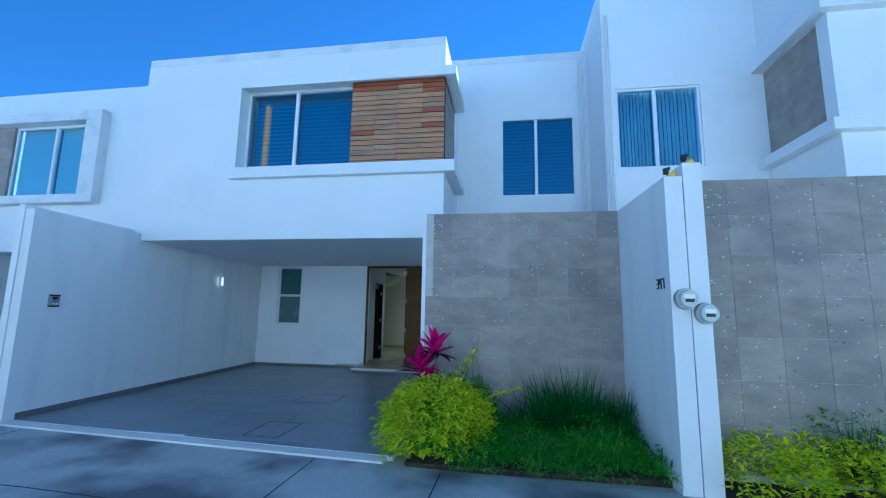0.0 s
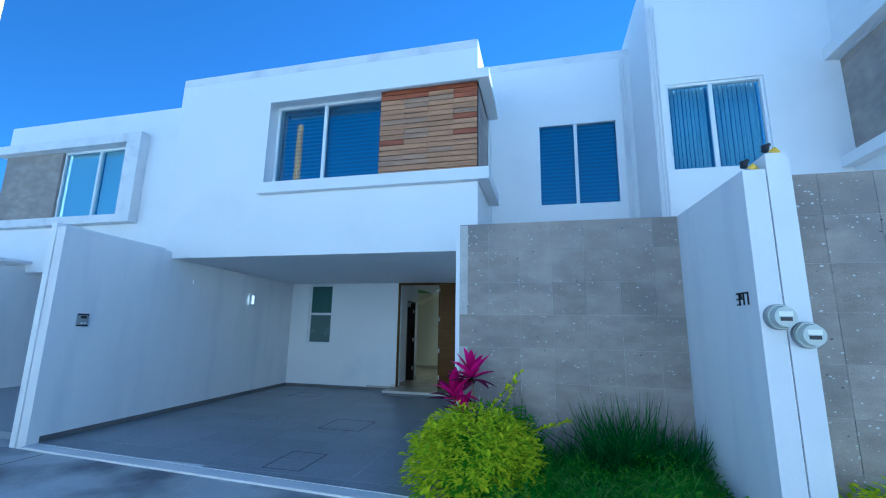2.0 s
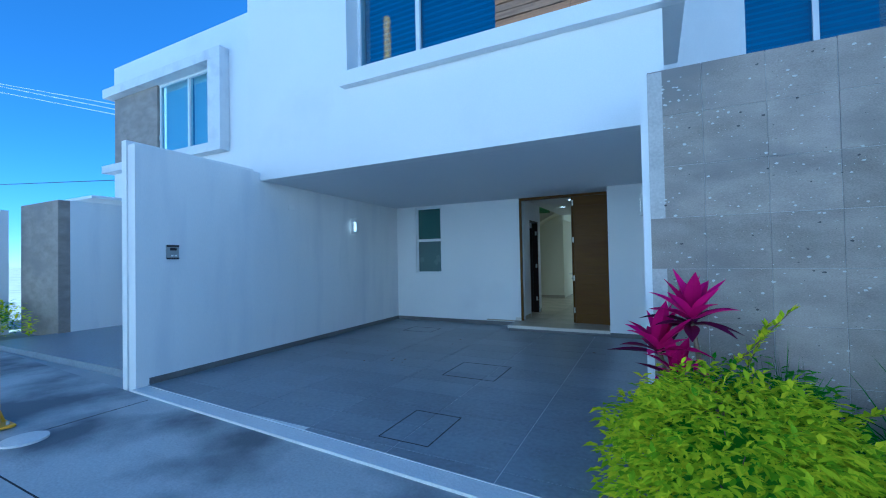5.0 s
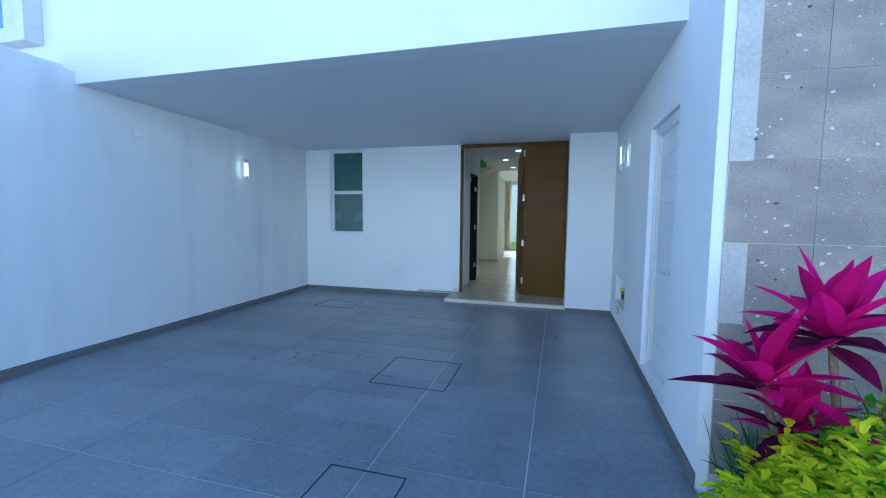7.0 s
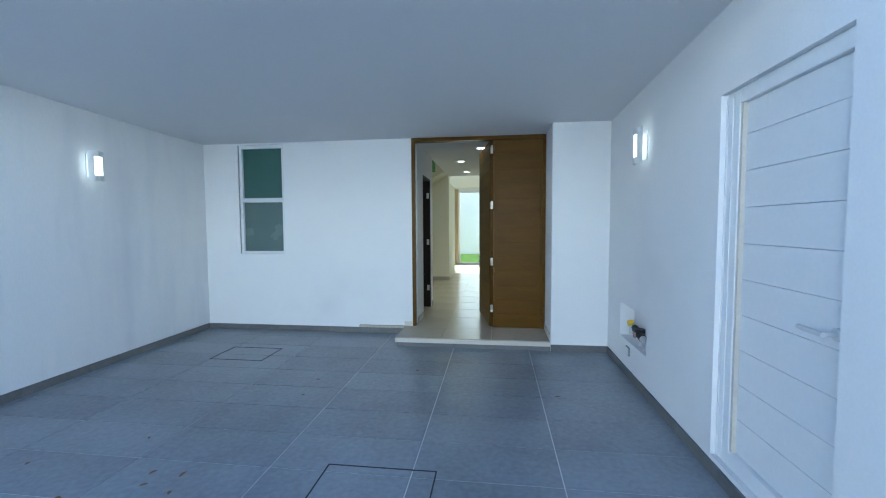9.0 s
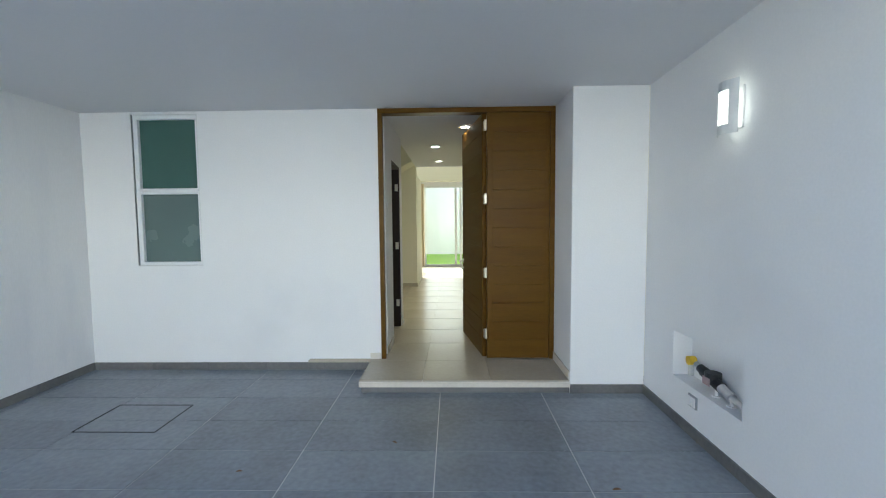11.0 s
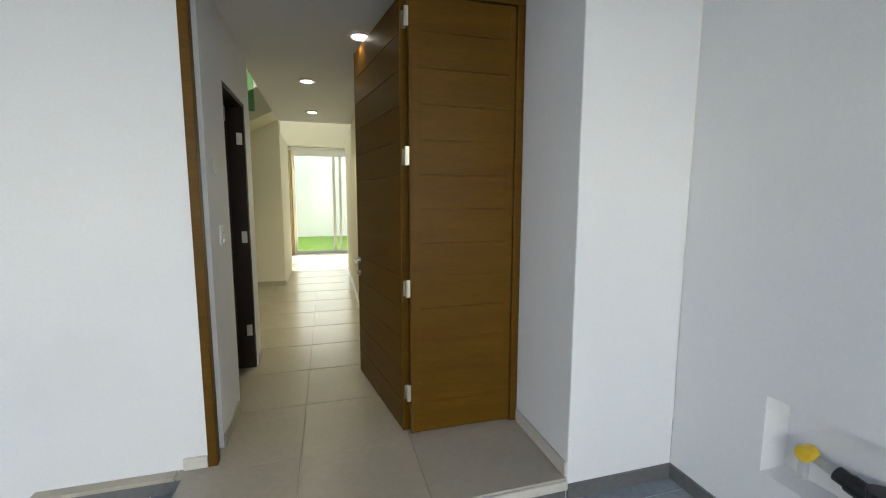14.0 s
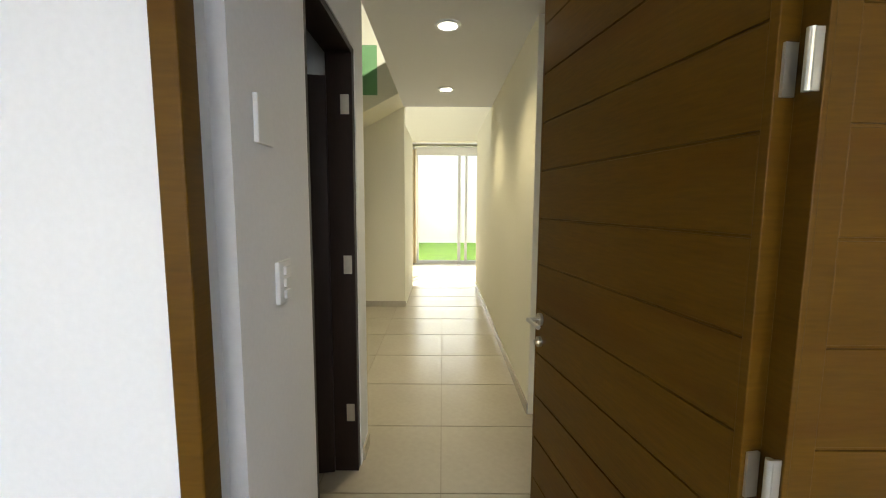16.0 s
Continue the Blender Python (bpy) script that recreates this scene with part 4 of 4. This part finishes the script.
# added fill lamps, for garden door daylight and to brighten the stairwell beam
for nm, e, loc, tgt, sx, sy in (("garden_daylight", 7, (4.0, 8.80, 1.4), (4.0, 3, 1.0), 2.4, 2.4), ("stairwell_daylight", 9, (3.0, 4.4, 4.3), (3.4, 6.3, 2.3), 1.6, 0.8)):
    ld = bpy.data.lights.new(nm, "AREA")
    ld.shape, ld.size, ld.size_y, ld.energy, ld.color = "RECTANGLE", sx, sy, e, (1.0, 0.97, 0.88)
    lo = new(nm, ld)
    lo.matrix_world = look(loc, tgt)

# ---------- plants ----------
solid("planting_bed", boxes((5.535, 8.105, -5.95, -4.49, -0.3, -0.085)), SOIL, "dark soil of the planting bed", "soil")
solid("planting_bed_right", boxes((8.455, 16, -6.6, -5.81, -0.3, -0.09)), SOIL, "dark soil bed before the neighbour's wall", "soil")


def leaf(bm, p, way, up, length, width, fold=0.3, droop=0.2, steps=2):
    """A pointed leaf, folded along its midrib, from p along way."""
    way = way.normalized()
    side = way.cross(up)
    side = side.normalized() if side.length > 1e-4 else Vector((1, 0, 0))
    nrm = side.cross(way)
    mid, le, ri = [], [], []
    for i in range(steps + 1):
        f = i / steps
        c = p + way * (length * f) - Vector((0, 0, 1)) * (droop * length * f * f)
        w = width * math.sin(math.pi * min(1, 0.12 + 0.88 * f)) * 0.5 if i < steps else 0
        mid.append(bm.verts.new(c))
        if 0 < i < steps or (i == 0 and width > 0.02):
            le.append(bm.verts.new(c + side * w + nrm * (w * fold)))
            ri.append(bm.verts.new(c - side * w + nrm * (w * fold)))
        else:
            le.append(mid[-1])
            ri.append(mid[-1])
    for i in range(steps):
        for s in (le, ri):
            vs = [mid[i]]
            for v in (mid[i + 1], s[i + 1], s[i]):
                if v not in vs:
                    vs.append(v)
            if len(vs) > 2:
                bm.faces.new(vs)


def raw_leaves(name, items, material, parent, label=""):
    bm = bmesh.new()
    for it in items:
        leaf(bm, *it[:5], **(it[5] if len(it) > 5 else {}))
    return part(name, bm, material, parent, label)


def mound(centre, radii, count, size, seed, up=0.5):
    """Leaf positions over and just inside an uneven dome."""
    rg = random.Random(seed)
    out = []
    c = Vector(centre)
    for _ in range(count):
        th = rg.uniform(0, 2 * math.pi)
        ph = math.acos(rg.uniform(-0.12, 1))
        d = Vector((math.sin(ph) * math.cos(th), math.sin(ph) * math.sin(th), math.cos(ph)))
        d = Vector([math.copysign(abs(v) ** 0.78, v) for v in d])
        lump = 1 + 0.15 * noise.noise(d * 2.3 + Vector((seed, 0, 0))) + 0.24 * noise.noise(d * 7 + c)
        rr = lump * (1.02 - 0.30 * rg.random() ** 2 + (0.12 * rg.random() if rg.random() < 0.08 else 0))
        p = c + Vector((d.x * radii[0], d.y * radii[1], d.z * radii[2])) * rr
        if p.z < 0.0:
            p.z = rg.uniform(0.0, 0.08)
        way = Vector((d.x * 0.8 + rg.uniform(-1, 1), d.y * 0.8 + rg.uniform(-1, 1), d.z * 0.25 + rg.uniform(-0.5, 0.8) * up)).normalized()
        L = size * rg.uniform(0.6, 1.25)
        out.append((p, way, Vector((0, 0, 1)), L, L * 0.46))
    return out


def twigs(centre, radii, n, seed):
    rg = random.Random(seed)
    bm = bmesh.new()
    c = Vector(centre)
    for _ in range(n):
        th, ph = rg.uniform(0, 6.28), rg.uniform(0.1, 1.4)
        d = Vector((math.sin(ph) * math.cos(th) * radii[0], math.sin(ph) * math.sin(th) * radii[1], math.cos(ph) * radii[2]))
        rod(bm, (c.x + d.x * 0.1, c.y + d.y * 0.1, -0.03), c + d * 0.85, 0.008, 0.003, n=5)
    return bm


bush = thing("lime_shrub", "rounded lime-green variegated shrub in the bed", "shrub", at=(5.9, -5.45, 0))
part("branchwork", twigs((5.80, -5.42, 0.1), (0.62, 0.55, 0.52), 40, 3), BARK, bush)
# solid darker green ball, added to stand in for shade between the leaves
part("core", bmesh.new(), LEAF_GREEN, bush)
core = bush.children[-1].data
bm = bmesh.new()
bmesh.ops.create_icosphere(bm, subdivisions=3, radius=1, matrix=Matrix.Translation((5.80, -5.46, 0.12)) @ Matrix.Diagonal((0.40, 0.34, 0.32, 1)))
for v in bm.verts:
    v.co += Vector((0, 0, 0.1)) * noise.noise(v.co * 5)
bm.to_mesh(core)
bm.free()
raw_leaves("foliage", mound((5.79, -5.50, 0.10), (0.585, 0.53, 0.52), 7800, 0.072, 11), LEAF_LIME, bush)
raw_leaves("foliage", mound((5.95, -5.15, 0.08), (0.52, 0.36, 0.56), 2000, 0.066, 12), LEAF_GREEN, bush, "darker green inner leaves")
# two long side shoots
for a, b, k in (((5.85, -4.9, 0.55), (6.22, -4.88, 0.99), 60), ((6.2, -5.3, 0.40), (6.72, -5.2, 0.56), 80), ((5.95, -4.75, 0.45), (6.15, -4.6, 0.85), 40)):
    rg = random.Random(k)
    a, b = Vector(a), Vector(b)
    part("shoot", rods((tuple(a), tuple(b), 0.006, 0.003), n=5), BARK, bush)
    raw_leaves("foliage", [(a.lerp(b, rg.random() ** 0.8), Vector((rg.uniform(-1, 1), rg.uniform(-1, 1), rg.uniform(-0.2, 0.9))) + (b - a).normalized(), Vector((0, 0, 1)), rg.uniform(0.05, 0.085), 0.032) for _ in range(k)], LEAF_LIME, bush)


def cordyline(x, y, z, n, seed, size, stem_from):
    ob = thing("cordyline", "magenta and purple leaved cordyline plant", "plant", "cordylines in the bed", at=(x, y, 0))
    rg = random.Random(seed)
    bm = rods((stem_from, ((stem_from[0] + x) / 2 + 0.02, (stem_from[1] + y) / 2, z * 0.5), 0.020, 0.017), (((stem_from[0] + x) / 2 + 0.02, (stem_from[1] + y) / 2, z * 0.5), (x, y, z), 0.017, 0.014), n=10)
    k = int(z / 0.03)
    part("stem", bm, BARK, ob, "ringed brown stem")
    pink, dark = [], []
    for i in range(n):
        th = i * 2.4 + rg.uniform(-0.3, 0.3)
        el = 1.25 - 1.35 * (i / n) + rg.uniform(-0.12, 0.12)
        el = max(-0.15, el)
        w = Vector((math.cos(th) * math.cos(el), math.sin(th) * math.cos(el), math.sin(el)))
        L = size * rg.uniform(0.8, 1.15)
        (pink if el > 0.45 or rg.random() < 0.25 else dark).append((Vector((x, y, z - 0.07 * i / n)), w, Vector((0, 0, 1)), L, L * 0.29, {"fold": 0.4, "droop": rg.uniform(0.05, 0.35) * (1.2 - el * 0.5), "steps": 6}))
    raw_leaves("leaf_crown", pink, LEAF_PINK, ob, "bright magenta upper leaves")
    raw_leaves("leaf_skirt", dark, LEAF_PURPLE, ob, "dark purple lower leaves")


cordyline(5.66, -4.95, 0.94, 24, 2, 0.37, (5.74, -4.95, -0.03))
cordyline(5.45, -4.94, 0.72, 20, 5, 0.36, (5.58, -4.93, -0.03))
cordyline(5.56, -4.98, 0.55, 15, 9, 0.30, (5.62, -4.96, -0.03))


def grass_clump(x, y, n, height, spread, seed, material, name="ornamental_grass", label="tall dark green clump of ornamental grass", group="grass clumps"):
    ob = thing(name, label, "grass", group, at=(x, y, 0))
    rg = random.Random(seed)
    it = []
    for _ in range(n):
        th = rg.uniform(0, 6.28)
        lean = rg.uniform(0.05, 0.75)
        L = height * rg.uniform(0.55, 1.15)
        w = Vector((math.cos(th) * lean, math.sin(th) * lean, 1))
        it.append((Vector((x + rg.gauss(0, spread), y + rg.gauss(0, spread * 0.7), -0.02)), w, Vector((math.cos(th + 1.5), math.sin(th + 1.5), 0.2)), L, rg.uniform(0.008, 0.013), {"fold": 0.2, "droop": lean * 0.5, "steps": 4}))
    raw_leaves("blades", it, material, ob)


grass_clump(7.30, -4.82, 420, 0.92, 0.17, 1, LEAF_DARK)
grass_clump(7.80, -4.85, 260, 0.66, 0.16, 2, LEAF_DARK)
grass_clump(6.15, -4.78, 90, 0.78, 0.08, 3, LEAF_DARK)
grass_clump(5.60, -4.70, 120, 0.5, 0.06, 4, LEAF_DARK)
grass_clump(6.85, -4.85, 160, 0.42, 0.14, 6, LEAF_DARK)
rg = random.Random(8)
weeds = thing("weeds", "low ragged green weeds and grass covering the bed", "weeds", kind="stuff", at=(7.2, -5.4, 0))
it = []
broad = []
while len(it) + len(broad) < 11000:
    x, y = rg.uniform(6.0, 8.09), rg.uniform(-6.2, -4.65)
    tuft = noise.noise(Vector((x * 2.2, y * 2.2, 3.0)))
    fringe = max(0.0, (-5.95 - y) / 0.25)
    if rg.random() < fringe * 0.75 - tuft * 0.5:
        continue
    h = 0.25 * (1 + 1.1 * tuft) * rg.uniform(0.45, 1.35) * (1 - 0.45 * fringe)
    th = rg.uniform(0, 6.28)
    w = Vector((math.cos(th) * 0.8, math.sin(th) * 0.8, rg.uniform(0.3, 1.4)))
    if noise.noise(Vector((x * 3.1, y * 3.1, 9.0))) > 0.05:
        broad.append((Vector((x, y, rg.uniform(0.0, max(0.02, h * 0.8)))), w, Vector((0, 0, 1)), rg.uniform(0.03, 0.065), rg.uniform(0.016, 0.03), {"fold": 0.3, "droop": 0.4, "steps": 2}))
    else:
        it.append((Vector((x, y, rg.uniform(-0.09, h * 0.3))), w, Vector((0, 0, 1)), h, rg.choice((0.007, 0.009, 0.012)), {"fold": 0.2, "droop": 0.45, "steps": 3}))
raw_leaves("blades", it, LEAF_WEED, weeds)
raw_leaves("creepers", broad, LEAF_GREEN, weeds, "small-leaved green creepers")
hedge_r = thing("lime_hedge", "low lime-green shrubs before the neighbour's stone wall", "shrub", at=(9.5, -6.1, 0))
for k, (x, r) in enumerate(((8.8, 0.32), (9.3, 0.4), (9.8, 0.42), (10.4, 0.45), (11.0, 0.45))):
    raw_leaves("foliage", mound((x, -6.25, 0.0), (r, 0.42, 0.42), 1300, 0.065, 20 + k), LEAF_LIME, hedge_r)
raw_leaves("foliage", mound((9.9, -5.95, 0.1), (0.7, 0.2, 0.55), 700, 0.06, 31), LEAF_GREEN, hedge_r, "darker green leaves")
grass_clump(9.7, -5.97, 160, 0.65, 0.12, 7, LEAF_DARK)
hedge_l = thing("clipped_hedge", "bright green clipped shrubs by the next house", "shrub", at=(-7, -4.8, 0))
for k, x in enumerate((-6.2, -6.8, -7.5, -8.2)):
    raw_leaves("foliage", mound((x, -4.95, 0.05), (0.5, 0.4, 0.55), 500, 0.1, 40 + k), LEAF_LIME if k != 1 else LEAF_GREEN, hedge_l)

# ---------- small litter on the carport floor ----------
rg = random.Random(21)
for x, y in ((2.05, -3.3), (2.12, -3.38), (2.25, -3.3), (2.3, -3.42), (1.75, -3.55), (2.4, -1.75), (2.45, -2.1), (1.7, -2.9), (1.2, -3.3), (4.6, -1.9), (3.3, -1.4)):
    bm = bmesh.new()
    th = rg.uniform(0, 6.28)
    leaf(bm, Vector((x, y, floor_z(y) + 0.006)), Vector((math.cos(th), math.sin(th), 0.1)), Vector((0, 0, 1)), rg.uniform(0.03, 0.06), 0.022, 0.5, 0.0, 3)
    tagged(new("dry_leaf", mesh_of("dry_leaf", bm, DRY)), "small dry brown leaf lying on the tiles", "leaf", "dry leaves")

# ---------- skirtings and floor pieces ----------
def skirt_piece(pts, axis, a, b, parent):
    bm = bmesh.new()
    prism(bm, pts, axis, a, b)
    part("tile", bm, BASE_GREY, parent)


sk = thing("baseboard_carport", "grey tile skirting round the carport", "skirting", kind="structure")
y = -0.012
while y > kerb_y(0) + 0.05:
    y2 = max(y - 0.6, kerb_y(0) + 0.02)
    skirt_piece([(y, floor_z(y)), (y2 + 0.003, floor_z(y2)), (y2 + 0.003, floor_z(y2) + 0.078), (y, floor_z(y) + 0.078)], "x", 0.0, 0.012, sk)
    y = y2
x = 0.012
while x < 2.87:
    x2 = min(x + 0.6, 2.88)
    skirt_piece([(x, floor_z(0)), (x2 - 0.003, floor_z(0)), (x2 - 0.003, floor_z(0) + 0.075), (x, floor_z(0) + 0.075)], "y", -0.012, 0.0, sk)
    x = x2
skirt_piece([(DX1, floor_z(-0.6)), (5.357, floor_z(-0.6)), (5.357, floor_z(-0.6) + 0.078), (DX1, floor_z(-0.6) + 0.078)], "y", -0.597, -0.585, sk)
y = -0.585
while y > -4.45:
    y2 = max(y - 0.6, -4.48)
    skirt_piece([(y, floor_z(y)), (y2 + 0.003, floor_z(y2)), (y2 + 0.003, floor_z(y2) + 0.078), (y, floor_z(y) + 0.078)], "x", 5.358, 5.37, sk)
    y = y2

# carport tiles, stack bond
TW, TD, G = 0.882, 0.408, 0.0032
xs = [4.485 + TW * k for k in range(-6, 3)]
ys = [-3.95 + TD * k for k in range(-6, 12)]
lids = ((3.07, 3.75, -3.72, -3.06), (3.38, 3.85, -5.48, -4.85), (0.94, 1.56, -1.28, -0.83))
for xa in xs:
    for ya in ys:
        x0, x1 = max(xa, 0.002) + G, min(xa + TW, 5.368) - G
        y0, y1 = ya + G, min(ya + TD, -0.002) - G
        if x1 - x0 < 0.03 or y1 - y0 < 0.03 or y1 < kerb_y(x0) + 0.03:
            continue
        bm = bmesh.new()
        lo0, lo1 = max(y0, kerb_y(x0) + 0.004), max(y0, kerb_y(x1) + 0.004)
        top = [bm.verts.new(c) for c in ((x0, lo0, floor_z(lo0)), (x1, lo1, floor_z(lo1)), (x1, y1, floor_z(y1)), (x0, y1, floor_z(y1)))]
        bot = [bm.verts.new(v.co - Vector((0, 0, 0.02))) for v in top]
        bm.faces.new(top)
        for i in range(4):
            bm.faces.new((top[i], bot[i], bot[(i + 1) % 4], top[(i + 1) % 4]))
        bmesh.ops.recalc_face_normals(bm, faces=bm.faces[:])
        part("tile", bm, TILE_GREY, carport_floor)
for x0, x1, y0, y1 in lids:
    ob = thing("inspection_lid", "square tiled inspection lid flush in the carport floor", "lid", "inspection lids", at=((x0 + x1) / 2, (y0 + y1) / 2, floor_z(y0)))
    e = 0.008
    bm = bmesh.new()
    for a, b, c, d in ((x0, x1, y0, y0 + e), (x0, x1, y1 - e, y1), (x0, x0 + e, y0 + e, y1 - e), (x1 - e, x1, y0 + e, y1 - e)):
        r = box(bm, a, b, c, d, -0.01, 0.0025)
    for v in bm.verts:
        v.co.z += floor_z(v.co.y)
    part("seam", bm, JOINT, ob, "dark seam round the lid")

# hall tiles
hall_floor = bpy.data.objects["floor_hall"]
tile_me = mesh_of("tile", boxes((-0.297, 0.297, -0.297, 0.297, -0.02, 0.0)), TILE_CREAM)
for i in range(-1, 4):
    for j in range(0, 15):
        ob = new("tile", tile_me)
        ob.location = (3.445 + 0.305 + 0.6 * (i - 1), 0.54 + 0.3 + 0.603 * (j - 1) + 0.002, HALL)
        ob.parent = hall_floor


# stone cladding pieces
def clad(parent, x0, x1, z0, z1, y, seed, w=0.402, h=0.411):
    """Square-cut slabs, stacked in columns, with a shorter row on top."""
    rg = random.Random(seed)
    zt, row = z1, 0
    while zt > z0 + 0.02:
        zb = max(z0, zt - (0.38 if row == 0 else h))
        x = x0
        while x < x1 - 0.02:
            xe = min(x1, x + w * (0.95 if x == x0 else 1.0))
            if x1 - xe < 0.03:
                xe = x1
            d = rg.uniform(0.004, 0.008)
            j = rg.uniform(0.0008, 0.0024)
            bm = bmesh.new()
            box(bm, x + j, xe - j, y - d, y, zb + j, zt - rg.uniform(0.0008, 0.0024), bevel=0.0016)
            part("stone", bm, STONE, parent)
            x = xe
        zt, row = zb, row + 1


clad(stone_wall, RX0 + 0.055, 8.105, -0.03, 2.862, -4.485, 5)
clad(rw, 8.453, 11.8, -0.03, 2.862, -5.801, 6)
# pale chips and dark pits in the stone faces
def stone_flecks(name, parent, x0, x1, y, n, seed, material, most):
    rg = random.Random(seed)
    bm = bmesh.new()
    for _ in range(n):
        x, z, r = rg.uniform(x0, x1), rg.uniform(0.1, 2.8), 0.0018 + most * rg.random() ** 4
        k = rg.randint(4, 7)
        a0 = rg.random() * 6
        vs = [bm.verts.new((x + r * rg.uniform(0.5, 1.6) * math.cos(a0 + i * 6.283 / k), y, z + r * rg.uniform(0.4, 1.0) * math.sin(a0 + i * 6.283 / k))) for i in range(k)]
        back = [bm.verts.new(v.co + Vector((0, 0.006, 0))) for v in vs]
        bm.faces.new(vs)
        for i in range(k):
            bm.faces.new((vs[i], back[i], back[(i + 1) % k], vs[(i + 1) % k]))
    tagged(part(name, bm, material, parent), kind="stuff")


PIT = mat("dark_stone_pit", (0.09, 0.085, 0.08), 0.95, var=0.2, bump=0)
for parent, x0, x1, y in ((stone_wall, 5.5, 8.08, -4.4938), (rw, 8.6, 11.6, -5.8098)):
    stone_flecks("stone_chips", parent, x0, x1, y, 1500, 1, SPECK, 0.011)
    stone_flecks("stone_pits", parent, x0, x1, y - 0.0003, 260, 2, PIT, 0.010)
